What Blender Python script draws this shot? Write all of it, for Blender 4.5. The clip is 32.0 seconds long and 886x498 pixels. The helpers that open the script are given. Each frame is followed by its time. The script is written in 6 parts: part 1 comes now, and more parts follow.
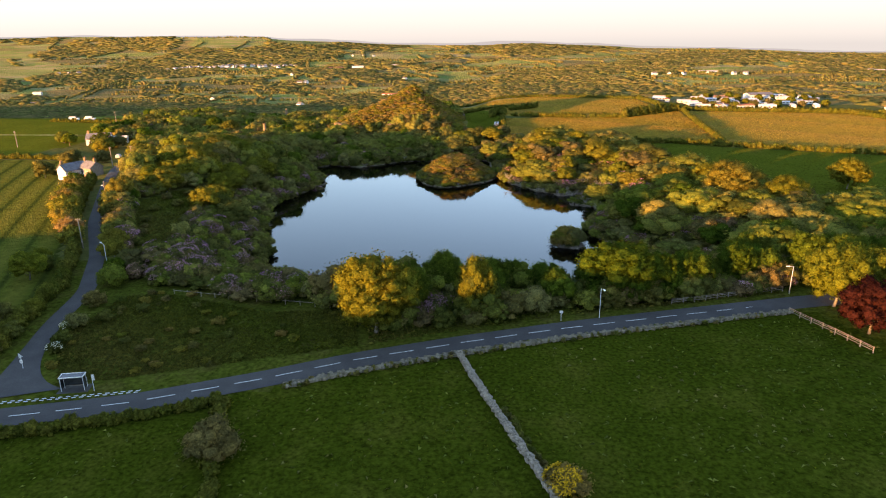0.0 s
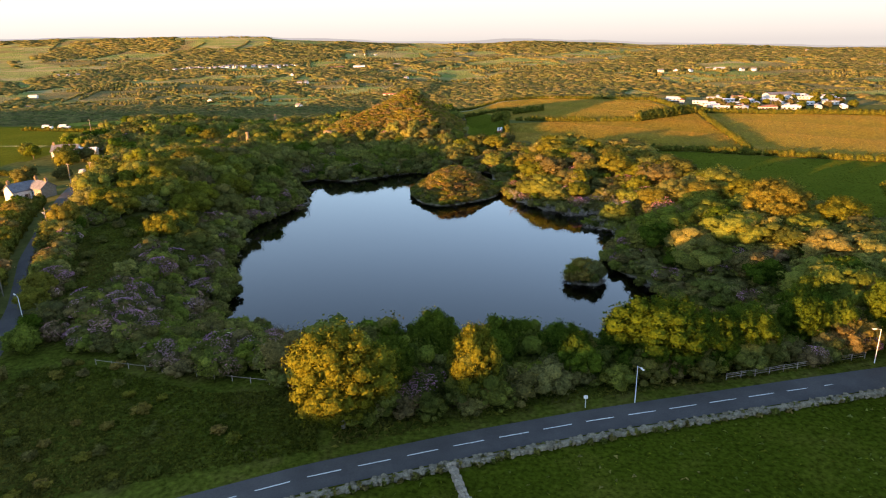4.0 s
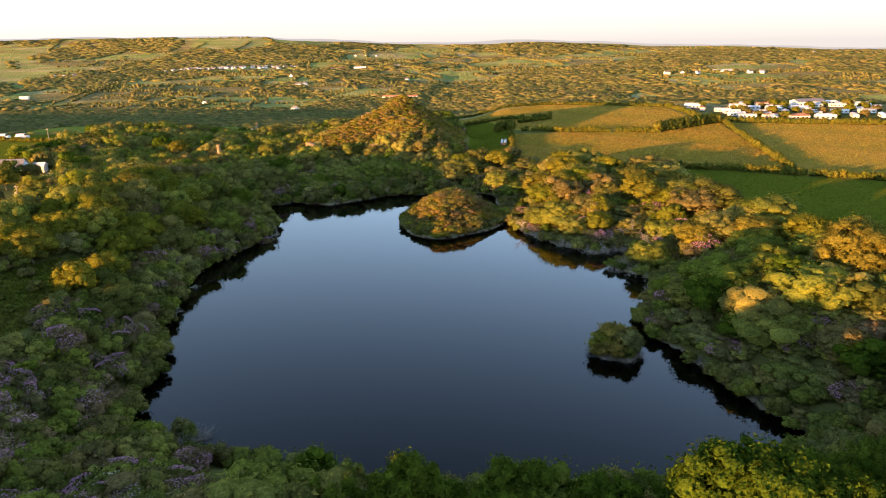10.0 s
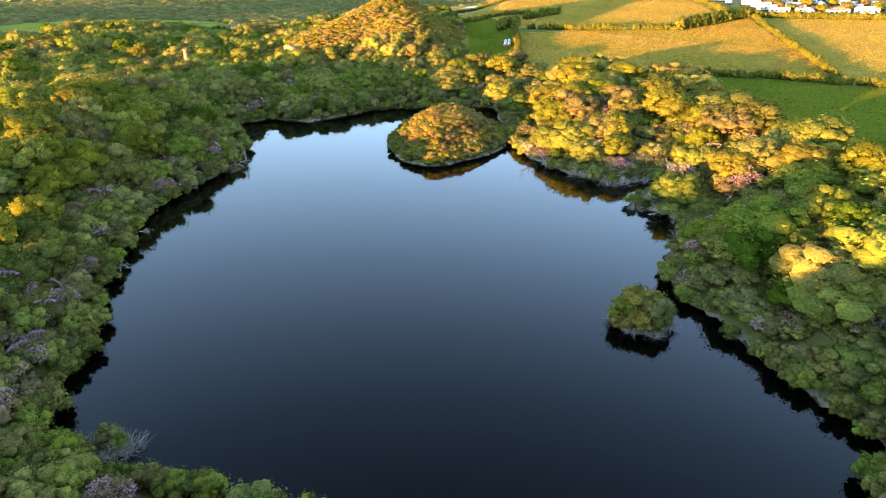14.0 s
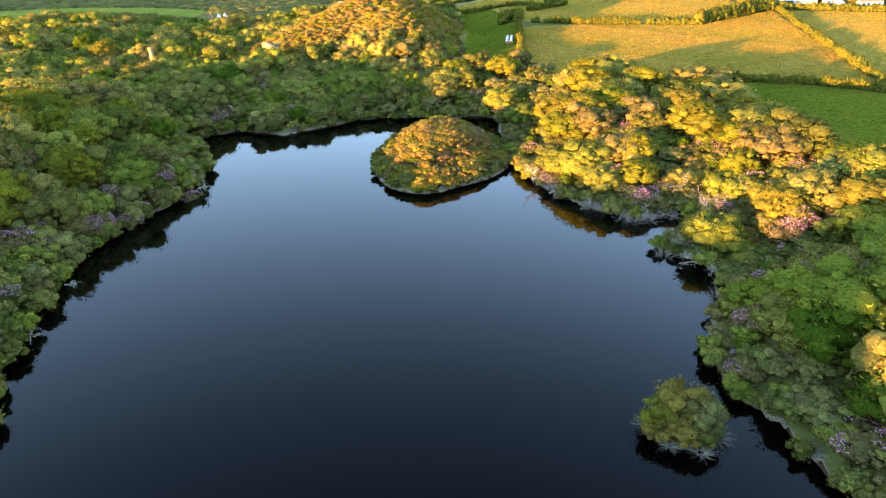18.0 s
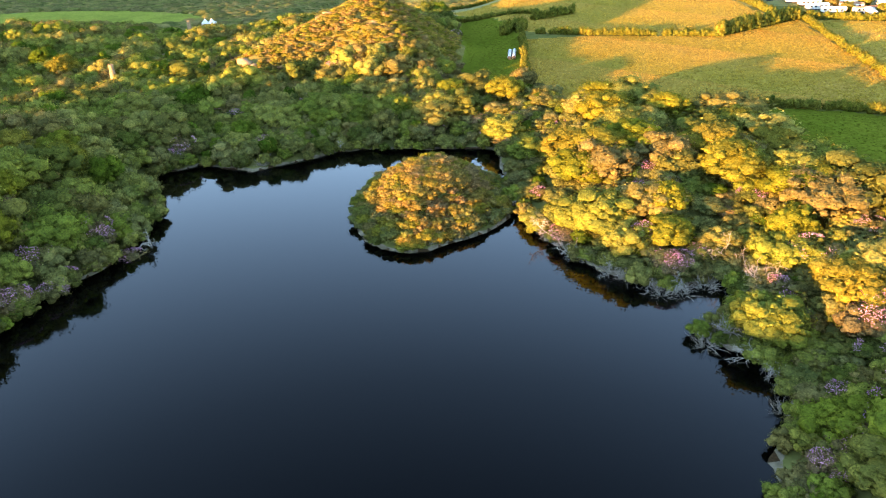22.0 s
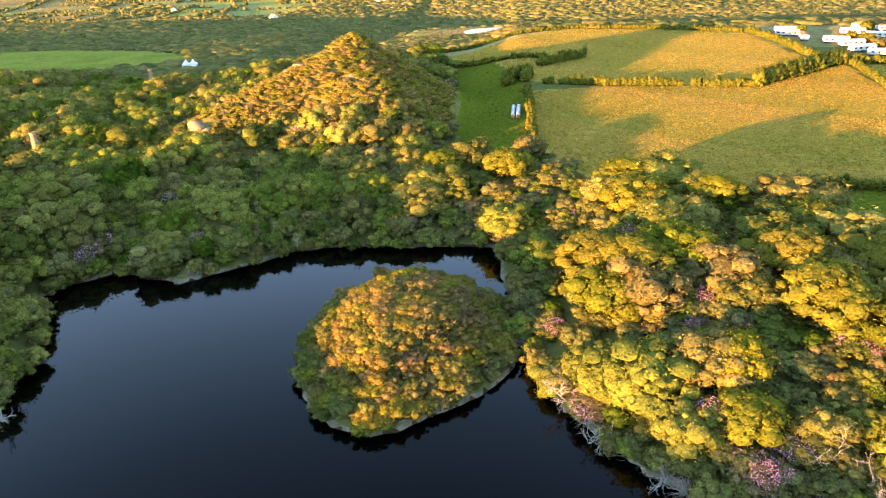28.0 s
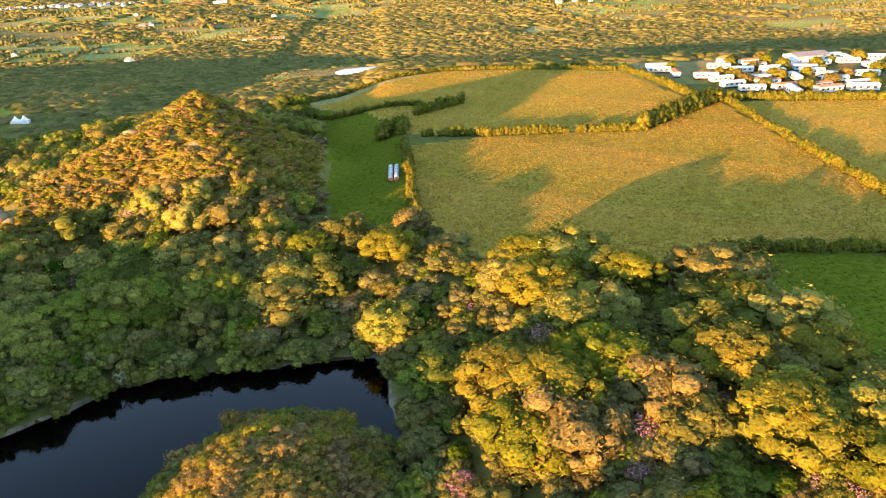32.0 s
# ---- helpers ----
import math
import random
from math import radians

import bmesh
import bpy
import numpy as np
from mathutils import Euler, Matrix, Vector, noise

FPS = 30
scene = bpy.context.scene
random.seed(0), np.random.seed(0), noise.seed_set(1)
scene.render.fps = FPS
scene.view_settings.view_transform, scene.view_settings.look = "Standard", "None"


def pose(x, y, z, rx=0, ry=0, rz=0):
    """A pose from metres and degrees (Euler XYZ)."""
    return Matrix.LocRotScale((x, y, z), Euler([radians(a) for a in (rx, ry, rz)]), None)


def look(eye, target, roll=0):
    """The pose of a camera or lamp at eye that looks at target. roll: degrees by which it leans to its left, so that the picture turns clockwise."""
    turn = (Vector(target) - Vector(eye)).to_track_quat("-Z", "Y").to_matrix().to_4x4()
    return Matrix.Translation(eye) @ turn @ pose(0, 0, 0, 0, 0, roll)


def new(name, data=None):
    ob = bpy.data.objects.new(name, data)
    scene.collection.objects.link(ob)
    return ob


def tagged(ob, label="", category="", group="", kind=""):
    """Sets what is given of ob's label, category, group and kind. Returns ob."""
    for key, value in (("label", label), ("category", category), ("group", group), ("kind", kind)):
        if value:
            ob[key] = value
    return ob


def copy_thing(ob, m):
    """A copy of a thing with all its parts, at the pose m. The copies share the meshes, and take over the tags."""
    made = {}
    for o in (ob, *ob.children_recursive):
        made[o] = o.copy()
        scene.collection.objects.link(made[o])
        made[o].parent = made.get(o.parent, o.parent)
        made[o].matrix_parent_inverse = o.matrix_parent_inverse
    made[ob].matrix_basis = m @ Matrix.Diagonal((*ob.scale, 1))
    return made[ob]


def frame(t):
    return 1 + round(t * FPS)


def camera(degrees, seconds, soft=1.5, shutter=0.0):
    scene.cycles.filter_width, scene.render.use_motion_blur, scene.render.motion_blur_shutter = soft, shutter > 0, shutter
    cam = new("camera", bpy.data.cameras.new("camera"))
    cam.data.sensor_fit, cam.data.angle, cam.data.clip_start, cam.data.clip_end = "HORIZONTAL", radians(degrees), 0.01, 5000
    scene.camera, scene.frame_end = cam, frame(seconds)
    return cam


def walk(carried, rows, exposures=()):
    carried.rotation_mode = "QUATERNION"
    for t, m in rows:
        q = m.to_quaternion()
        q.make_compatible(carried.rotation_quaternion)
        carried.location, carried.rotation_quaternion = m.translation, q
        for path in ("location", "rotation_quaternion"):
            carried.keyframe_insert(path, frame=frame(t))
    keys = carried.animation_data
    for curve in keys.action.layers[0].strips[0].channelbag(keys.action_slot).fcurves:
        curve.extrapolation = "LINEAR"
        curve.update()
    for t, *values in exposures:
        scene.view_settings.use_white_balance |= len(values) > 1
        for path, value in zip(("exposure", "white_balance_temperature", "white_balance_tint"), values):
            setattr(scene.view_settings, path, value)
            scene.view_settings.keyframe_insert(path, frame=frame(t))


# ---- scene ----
cam = camera(66.8, 32.0, soft=1.1)

PATH = [
    (0, (1.322, -5.987, 58.794), (1.164, -4.098, 58.155), -0.6),
    (1.5, (1.838, 4.133, 59.311), (1.667, 6.021, 58.673), -1.5),
    (3, (1.292, 15.831, 58.755), (1.123, 17.718, 58.113), -1.1),
    (6, (1.265, 36.172, 58.64), (1.091, 38.057, 57.996), -1.2),
    (8, (0.601, 48.551, 58.007), (0.426, 50.437, 57.367), -1.1),
    (10, (0.322, 60.798, 57.844), (0.146, 62.684, 57.203), -1.0),
    (12, (0.318, 73.454, 57.946), (0.137, 75.337, 57.298), -1.3),
    (12.5, (0.272, 76.446, 57.82), (0.091, 78.319, 57.144), -1.3),
    (13, (0.116, 79.467, 57.662), (-0.062, 81.309, 56.904), -1.2),
    (13.5, (0.144, 82.522, 57.672), (-0.034, 84.328, 56.831), -1.3),
    (14, (-0.202, 85.597, 57.796), (-0.375, 87.363, 56.872), -1.3),
    (14.5, (-0.352, 88.736, 58.253), (-0.524, 90.481, 57.292), -1.3),
    (16.5, (-0.533, 101.77, 57.982), (-0.704, 103.514, 57.019), -1.3),
    (18, (-0.508, 111.981, 57.445), (-0.682, 113.725, 56.482), -1.3),
    (19.5, (-0.661, 122.108, 57.505), (-0.835, 123.851, 56.538), -1.3),
    (21, (-0.813, 131.663, 57.241), (-0.989, 133.405, 56.275), -1.3),
    (22.5, (-0.849, 141.545, 57.371), (-1.028, 143.286, 56.402), -1.3),
    (24, (-1.237, 151.579, 57.402), (-1.415, 153.318, 56.431), -1.4),
    (24.5, (-1.11, 154.843, 57.386), (-1.29, 156.582, 56.414), -1.5),
    (26.5, (-0.774, 167.857, 56.855), (-0.963, 169.6, 55.892), -1.7),
    (28, (-0.693, 178.191, 56.875), (-0.89, 179.965, 55.973), -1.8),
    (29, (-0.397, 184.647, 56.756), (-0.602, 186.443, 55.9), -2.0),
    (30, (-0.371, 191.382, 56.821), (-0.579, 193.198, 56.008), -2.0),
    (30.5, (-0.08, 194.687, 56.806), (-0.253, 196.508, 55.996), -2.0),
    (31, (0.252, 197.773, 56.746), (0.233, 199.599, 55.931), -1.8),
    (31.5, (0.414, 201.038, 56.991), (0.479, 202.86, 56.169), -1.9),
    (32, (0.492, 204.03, 57.313), (0.623, 205.846, 56.485), -1.7),
]
walk(cam, [(t, look(eye, target, roll)) for t, eye, target, roll in PATH],
     exposures=[(0, 2.92, 7050, 22), (11.5, 3.1, 6900, 20), (13, 3.5, 6850, 18), (14.2, 4.2, 6750, 16), (24, 4.24, 6750, 16), (28, 4.12, 6800, 17), (32, 3.78, 6900, 18)])

# ---- light ----
SUN_AZ, SUN_EL = radians(47.0), radians(5.6)      # the way the shadows fall, from +x towards +y; height of the sun
world = bpy.data.worlds.new("sky")
scene.world = world
world.use_nodes = True
wn = world.node_tree.nodes
sky = wn.new("ShaderNodeTexSky")
sky.sky_type, sky.sun_disc = "NISHITA", False
sky.sun_elevation, sky.sun_rotation = SUN_EL, radians(-137.0)
sky.air_density, sky.dust_density, sky.ozone_density = 1.0, 0.2, 1.3
sky.altitude = 1700.0
wn["Background"].inputs["Strength"].default_value = 0.138
world.node_tree.links.new(sky.outputs[0], wn["Background"].inputs[0])
sun = new("sun", bpy.data.lights.new("sun", "SUN"))
sun.data.energy, sun.data.angle, sun.data.color = 3.85, radians(0.55), (1.0, 0.51, 0.17)
sun.matrix_world = look((-math.cos(SUN_AZ) * 300, -math.sin(SUN_AZ) * 300, 300 * math.tan(SUN_EL)), (0, 0, 0))
scene.view_settings.exposure = 0.0

# ---- materials ----
def nodes_of(name, rough=0.9, spec=0.2):
    m = bpy.data.materials.new(name)
    m.use_nodes = True
    n, l = m.node_tree.nodes, m.node_tree.links
    b = n["Principled BSDF"]
    b.inputs["Roughness"].default_value = rough
    b.inputs["Specular IOR Level"].default_value = spec
    return m, n, l, b


def ramp(n, l, fac, stops):
    r = n.new("ShaderNodeValToRGB")
    el = r.color_ramp.elements
    while len(el) < len(stops):
        el.new(0.5)
    for e, (p, c) in zip(el, stops):
        e.position, e.color = p, (*c, 1)
    l.new(fac, r.inputs[0])
    return r.outputs[0]


def noise_tex(n, l, scale, detail=4.0, co=None, rough=0.6):
    t = n.new("ShaderNodeTexNoise")
    t.inputs["Scale"].default_value, t.inputs["Detail"].default_value, t.inputs["Roughness"].default_value = scale, detail, rough
    if co is None:
        g = n.new("ShaderNodeNewGeometry")
        co = g.outputs["Position"]
    l.new(co, t.inputs["Vector"])
    return t.outputs[0]


def mix(n, l, fac, a, b, kind="MIX"):
    x = n.new("ShaderNodeMix")
    x.data_type, x.blend_type = "RGBA", kind
    for sock, v in ((x.inputs[0], fac), (x.inputs[6], a), (x.inputs[7], b)):
        if isinstance(v, (int, float)):
            sock.default_value = v
        elif isinstance(v, tuple):
            sock.default_value = (*v, 1)
        else:
            l.new(v, sock)
    return x.outputs[2]


def bump(n, l, b, height, strength, dist):
    k = n.new("ShaderNodeBump")
    k.inputs["Strength"].default_value, k.inputs["Distance"].default_value = strength, dist
    l.new(height, k.inputs["Height"])
    l.new(k.outputs[0], b.inputs["Normal"])


def surface(name, stops, scale, fine=None, rough=0.9, bump_d=0.0, fine_amt=0.5, spec=0.0):
    """Two-scale mottled surface: a colour ramp over coarse noise, broken by fine noise."""
    m, n, l, b = nodes_of(name, rough, spec)
    c = ramp(n, l, noise_tex(n, l, scale, 5), stops)
    f = noise_tex(n, l, fine or scale * 9, 4)
    d = ramp(n, l, f, [(0.3, (1 - fine_amt,) * 3), (0.7, (1 + fine_amt * 0.6,) * 3)])
    l.new(mix(n, l, 1.0, c, d, "MULTIPLY"), b.inputs["Base Color"])
    if bump_d:
        bump(n, l, b, f, 0.8, bump_d)
    return m


def leafy(name, stops, trans=0.42, rough=0.75):
    """Foliage: colour by plant (object or tint attribute), broken by noise, part of the light passes through."""
    m, n, l, b = nodes_of(name, rough, 0.0)
    o, a = n.new("ShaderNodeObjectInfo"), n.new("ShaderNodeAttribute")
    a.attribute_name = "tint"
    add = n.new("ShaderNodeMath")
    add.operation = "ADD"
    l.new(o.outputs["Random"], add.inputs[0])
    l.new(a.outputs["Fac"], add.inputs[1])
    fr = n.new("ShaderNodeMath")
    fr.operation = "FRACT"
    l.new(add.outputs[0], fr.inputs[0])
    c = ramp(n, l, fr.outputs[0], stops)
    g = n.new("ShaderNodeNewGeometry")
    isl = ramp(n, l, g.outputs["Random Per Island"], [(0, (0.7, 0.74, 0.7)), (1, (1.3, 1.26, 1.1))])
    c = mix(n, l, 1.0, c, isl, "MULTIPLY")
    big = ramp(n, l, noise_tex(n, l, 0.35, 3), [(0.3, (0.75, 0.8, 0.8)), (0.7, (1.2, 1.12, 1.0))])
    c = mix(n, l, 1.0, c, big, "MULTIPLY")
    grain = noise_tex(n, l, 2.6, 3, None, 0.7)
    c = mix(n, l, 1.0, c, ramp(n, l, grain, [(0.32, (0.5, 0.52, 0.5)), (0.68, (1.42, 1.4, 1.35))]), "MULTIPLY")
    bump(n, l, b, grain, 0.9, 0.35)
    l.new(c, b.inputs["Base Color"])
    t = n.new("ShaderNodeBsdfTranslucent")
    l.new(c, t.inputs[0])
    s = n.new("ShaderNodeMixShader")
    s.inputs[0].default_value = trans
    l.new(b.outputs[0], s.inputs[1])
    l.new(t.outputs[0], s.inputs[2])
    l.new(s.outputs[0], n["Material Output"].inputs[0])
    return m


LEAF = {
    "willow": leafy("willow_leaves", [(0, (0.115, 0.148, 0.026)), (0.3, (0.165, 0.18, 0.040)), (0.55, (0.19, 0.182, 0.058)), (0.8, (0.138, 0.172, 0.024)), (1, (0.18, 0.158, 0.054))], 0.46),
    "sallow": leafy("sallow_leaves", [(0, (0.12, 0.13, 0.04)), (0.4, (0.165, 0.155, 0.065)), (0.7, (0.10, 0.125, 0.025)), (1, (0.155, 0.13, 0.06))]),
    "sycamore": leafy("sycamore_leaves", [(0, (0.048, 0.082, 0.010)), (0.5, (0.066, 0.105, 0.013)), (1, (0.088, 0.122, 0.016))]),
    "oak": leafy("oak_leaves", [(0, (0.105, 0.12, 0.016)), (0.35, (0.135, 0.14, 0.018)), (0.6, (0.145, 0.13, 0.026)), (1, (0.105, 0.132, 0.015))]),
    "hawthorn": leafy("hawthorn_leaves", [(0, (0.07, 0.09, 0.02)), (0.4, (0.125, 0.118, 0.036)), (0.75, (0.155, 0.125, 0.052)), (1, (0.10, 0.122, 0.024))]),
    "rhododendron": leafy("rhododendron_leaves", [(0, (0.06, 0.075, 0.018)), (0.5, (0.095, 0.085, 0.034)), (1, (0.135, 0.095, 0.055))], 0.2),
    "gorse": leafy("gorse_leaves", [(0, (0.15, 0.16, 0.026)), (0.4, (0.195, 0.18, 0.032)), (0.7, (0.22, 0.175, 0.04)), (1, (0.22, 0.155, 0.06))], 0.5),
    "heath": leafy("heath_leaves", [(0, (0.185, 0.16, 0.042)), (0.35, (0.235, 0.185, 0.055)), (0.65, (0.24, 0.17, 0.085)), (0.85, (0.19, 0.18, 0.046)), (1, (0.235, 0.16, 0.085))], 0.55),
    "beech": leafy("copper_beech_leaves", [(0, (0.028, 0.010, 0.010)), (1, (0.040, 0.013, 0.012))]),
    "hedge": leafy("hedge_leaves", [(0, (0.09, 0.11, 0.02)), (0.5, (0.135, 0.13, 0.026)), (1, (0.11, 0.125, 0.02))]),
    # distant leaves: haze is put into the colour, lighter and greyer
    "far": leafy("hazed_far_leaves", [(0, (0.115, 0.132, 0.045)), (0.4, (0.145, 0.15, 0.055)), (0.75, (0.19, 0.165, 0.075)), (1, (0.155, 0.15, 0.06))], 0.5),
}
M_PURPLE = leafy("purple_blossom", [(0, (0.33, 0.16, 0.31)), (0.6, (0.40, 0.20, 0.33)), (1, (0.38, 0.23, 0.33))], 0.1)
M_PINK = leafy("pink_blossom", [(0, (0.34, 0.18, 0.20)), (1, (0.39, 0.23, 0.25))], 0.1)
# yellow of low sun, painted onto the bush at the wall end
M_SUNLIT = leafy("sunlit_yellow", [(0, (0.42, 0.27, 0.02)), (1, (0.55, 0.34, 0.025))], 0.2)
M_WHITEB = leafy("white_blossom", [(0, (0.55, 0.55, 0.45)), (1, (0.7, 0.68, 0.6))], 0.2)
M_BARK = surface("bark", [(0.3, (0.09, 0.075, 0.055)), (0.7, (0.17, 0.15, 0.12))], 1.5, 14, 0.95, 0.02)
M_DEAD = surface("bleached_dead_wood", [(0.3, (0.20, 0.175, 0.14)), (0.7, (0.34, 0.31, 0.265))], 1.2, 9, 0.9)
M_TWIG = surface("grey_twigs", [(0.3, (0.19, 0.16, 0.125)), (0.7, (0.30, 0.265, 0.22))], 0.8, 9, 0.95)
M_MEADOW = surface("meadow_grass", [(0.25, (0.027, 0.038, 0.003)), (0.5, (0.036, 0.047, 0.004)), (0.75, (0.060, 0.062, 0.008))], 0.12, 1.6, 0.95, 0.12, 0.6)
M_HAY = surface("ripe_hay_grass", [(0.25, (0.165, 0.135, 0.022)), (0.5, (0.215, 0.155, 0.028)), (0.75, (0.235, 0.15, 0.036))], 0.04, 0.9, 0.95, 0.5, 0.25)
M_PASTURE = surface("pasture_grass", [(0.25, (0.058, 0.074, 0.007)), (0.6, (0.075, 0.086, 0.009)), (0.8, (0.105, 0.092, 0.014))], 0.05, 1.0, 0.95, 0.5, 0.3)
M_LUSH = surface("valley_meadow_grass", [(0.25, (0.10, 0.115, 0.02)), (0.55, (0.14, 0.155, 0.026)), (0.8, (0.17, 0.145, 0.04))], 0.06, 0.8, 0.95, 0.5, 0.4)
M_ROUGH = surface("rough_grass", [(0.25, (0.04, 0.054, 0.007)), (0.5, (0.056, 0.066, 0.009)), (0.75, (0.08, 0.066, 0.018))], 0.12, 1.3, 0.95, 0.2, 0.6)
def floor_material():
    """Leaf litter, washed to pale earth along the waterline."""
    m, n, l, b = nodes_of("wood_floor", 0.95, 0.0)
    g = n.new("ShaderNodeNewGeometry")
    sep = n.new("ShaderNodeSeparateXYZ")
    l.new(g.outputs["Position"], sep.inputs[0])
    w = n.new("ShaderNodeMath")
    w.operation = "MULTIPLY_ADD"
    l.new(noise_tex(n, l, 0.25, 4), w.inputs[0])
    w.inputs[1].default_value = -0.75
    l.new(sep.outputs[2], w.inputs[2])
    pale = ramp(n, l, noise_tex(n, l, 0.7, 5), [(0.3, (0.06, 0.05, 0.03)), (0.7, (0.16, 0.135, 0.095))])
    litter = ramp(n, l, noise_tex(n, l, 0.35, 5), [(0.3, (0.05, 0.055, 0.014)), (0.7, (0.10, 0.10, 0.03))])
    k = ramp(n, l, w.outputs[0], [(0.0, (1, 1, 1)), (0.03, (0, 0, 0))])
    l.new(mix(n, l, k, litter, pale), b.inputs["Base Color"])
    bump(n, l, b, noise_tex(n, l, 2.0, 4), 0.8, 0.1)
    return m


M_FLOOR = floor_material()
M_BED = surface("lake_bed", [(0.3, (0.02, 0.014, 0.008)), (0.7, (0.05, 0.03, 0.014))], 0.3, 2.0, 0.9)
M_SPOIL = surface("mine_spoil_heap", [(0.35, (0.085, 0.085, 0.022)), (0.6, (0.115, 0.10, 0.03)), (0.75, (0.3, 0.24, 0.17))], 0.12, 1.5, 0.95, 0.2)
M_ROAD = surface("asphalt", [(0.3, (0.048, 0.045, 0.042)), (0.7, (0.068, 0.064, 0.06))], 0.25, 6.0, 0.9, 0.004, 0.2, 0.12)
M_PAINT = surface("road_paint", [(0.3, (0.45, 0.45, 0.43)), (0.7, (0.65, 0.65, 0.62))], 2.0, 12, 0.7, 0, 0.5, 0.3)
M_STONE = surface("field_stone", [(0.3, (0.16, 0.135, 0.10)), (0.6, (0.26, 0.22, 0.17)), (0.8, (0.14, 0.13, 0.08))], 1.2, 9, 0.95, 0.03)
M_RUBBLE = surface("mossy_rubble", [(0.3, (0.10, 0.085, 0.055)), (0.6, (0.19, 0.165, 0.12)), (0.8, (0.09, 0.10, 0.04))], 1.2, 9, 0.95, 0.03)
M_WHITE = surface("white_render", [(0.3, (0.48, 0.46, 0.42)), (0.7, (0.62, 0.60, 0.55))], 0.7, 6, 0.85)
M_SLATE = surface("slate_roof", [(0.3, (0.10, 0.10, 0.11)), (0.7, (0.17, 0.17, 0.18))], 0.8, 7, 0.7, 0.01)
M_TILE = surface("red_tile_roof", [(0.3, (0.22, 0.10, 0.06)), (0.7, (0.32, 0.16, 0.10))], 0.8, 7, 0.85)
M_METAL = surface("galvanised_steel", [(0.3, (0.40, 0.41, 0.42)), (0.7, (0.52, 0.53, 0.54))], 1.5, 10, 0.45, 0, 0.2, 0.5)
M_DARK = surface("dark_window", [(0.3, (0.02, 0.022, 0.025)), (0.7, (0.04, 0.042, 0.046))], 1.0, 8, 0.15, 0, 0.3, 0.5)
M_BLACK = surface("black_plastic_wrap", [(0.3, (0.012, 0.012, 0.013)), (0.7, (0.03, 0.03, 0.032))], 1.0, 8, 0.35, 0, 0.3, 0.5)
M_WOOD = surface("weathered_timber", [(0.3, (0.16, 0.13, 0.10)), (0.7, (0.28, 0.24, 0.19))], 1.5, 12, 0.9)
M_BRICK = surface("stack_masonry", [(0.3, (0.15, 0.105, 0.055)), (0.7, (0.23, 0.165, 0.095))], 0.8, 6, 0.95, 0.03)


def far_material():
    """Patchwork of small fields and moor, seen from afar; its colours are lightened to stand in for haze."""
    m, n, l, b = nodes_of("hazed_far_fields", 0.95, 0.0)
    g = n.new("ShaderNodeNewGeometry")
    mp = n.new("ShaderNodeMapping")
    mp.inputs["Scale"].default_value = (0.0082, 0.0135, 0.0)
    mp.inputs["Rotation"].default_value = (0, 0, 0.5)
    l.new(g.outputs["Position"], mp.inputs[0])
    v = n.new("ShaderNodeTexVoronoi")
    v.distance = "CHEBYCHEV"
    v.inputs["Scale"].default_value = 1.0
    l.new(mp.outputs[0], v.inputs["Vector"])
    sep = n.new("ShaderNodeSeparateColor")
    l.new(v.outputs["Color"], sep.inputs[0])
    c = ramp(n, l, sep.outputs[0], [(0, (0.095, 0.13, 0.032)), (0.2, (0.14, 0.175, 0.045)), (0.4, (0.16, 0.145, 0.06)), (0.55, (0.175, 0.195, 0.056)),
                                    (0.75, (0.105, 0.145, 0.034)), (0.9, (0.25, 0.205, 0.10)), (1.0, (0.155, 0.15, 0.06))])
    moor = ramp(n, l, noise_tex(n, l, 0.02, 6), [(0.35, (0.085, 0.088, 0.03)), (0.65, (0.15, 0.115, 0.048))])
    sel = ramp(n, l, noise_tex(n, l, 0.0022, 2), [(0.5, (0, 0, 0)), (0.56, (1, 1, 1))])
    c = mix(n, l, sel, c, moor)
    f = ramp(n, l, noise_tex(n, l, 0.15, 4), [(0.3, (0.75,) * 3), (0.7, (1.2,) * 3)])
    l.new(mix(n, l, 1.0, c, f, "MULTIPLY"), b.inputs["Base Color"])
    b.inputs["Sheen Weight"].default_value, b.inputs["Sheen Roughness"].default_value = 0.06, 0.5
    b.inputs["Sheen Tint"].default_value = (0.7, 0.62, 0.3, 1)
    bump(n, l, b, noise_tex(n, l, 0.5, 5), 1.0, 3.0)
    return m


M_FAR = far_material()


def arable_material():
    """Young crop with tractor lines that sweep along the field."""
    m, n, l, b = nodes_of("arable_crop", 0.95, 0.0)
    g = n.new("ShaderNodeNewGeometry")
    w = n.new("ShaderNodeTexWave")
    w.inputs["Scale"].default_value, w.inputs["Distortion"].default_value, w.inputs["Detail Scale"].default_value = 0.042, 2.6, 0.12
    mp = n.new("ShaderNodeMapping")
    mp.inputs["Rotation"].default_value = (0, 0, -0.42)
    l.new(g.outputs["Position"], mp.inputs[0])
    l.new(mp.outputs[0], w.inputs["Vector"])
    c = ramp(n, l, w.outputs[1], [(0.0, (0.036, 0.048, 0.009)), (0.13, (0.068, 0.08, 0.012)), (0.9, (0.095, 0.098, 0.016))])
    f = ramp(n, l, noise_tex(n, l, 0.6, 5), [(0.3, (0.7,) * 3), (0.7, (1.2,) * 3)])
    l.new(mix(n, l, 1.0, c, f, "MULTIPLY"), b.inputs["Base Color"])
    bump(n, l, b, noise_tex(n, l, 1.2, 5), 1.0, 0.9)
    return m


M_ARABLE = arable_material()


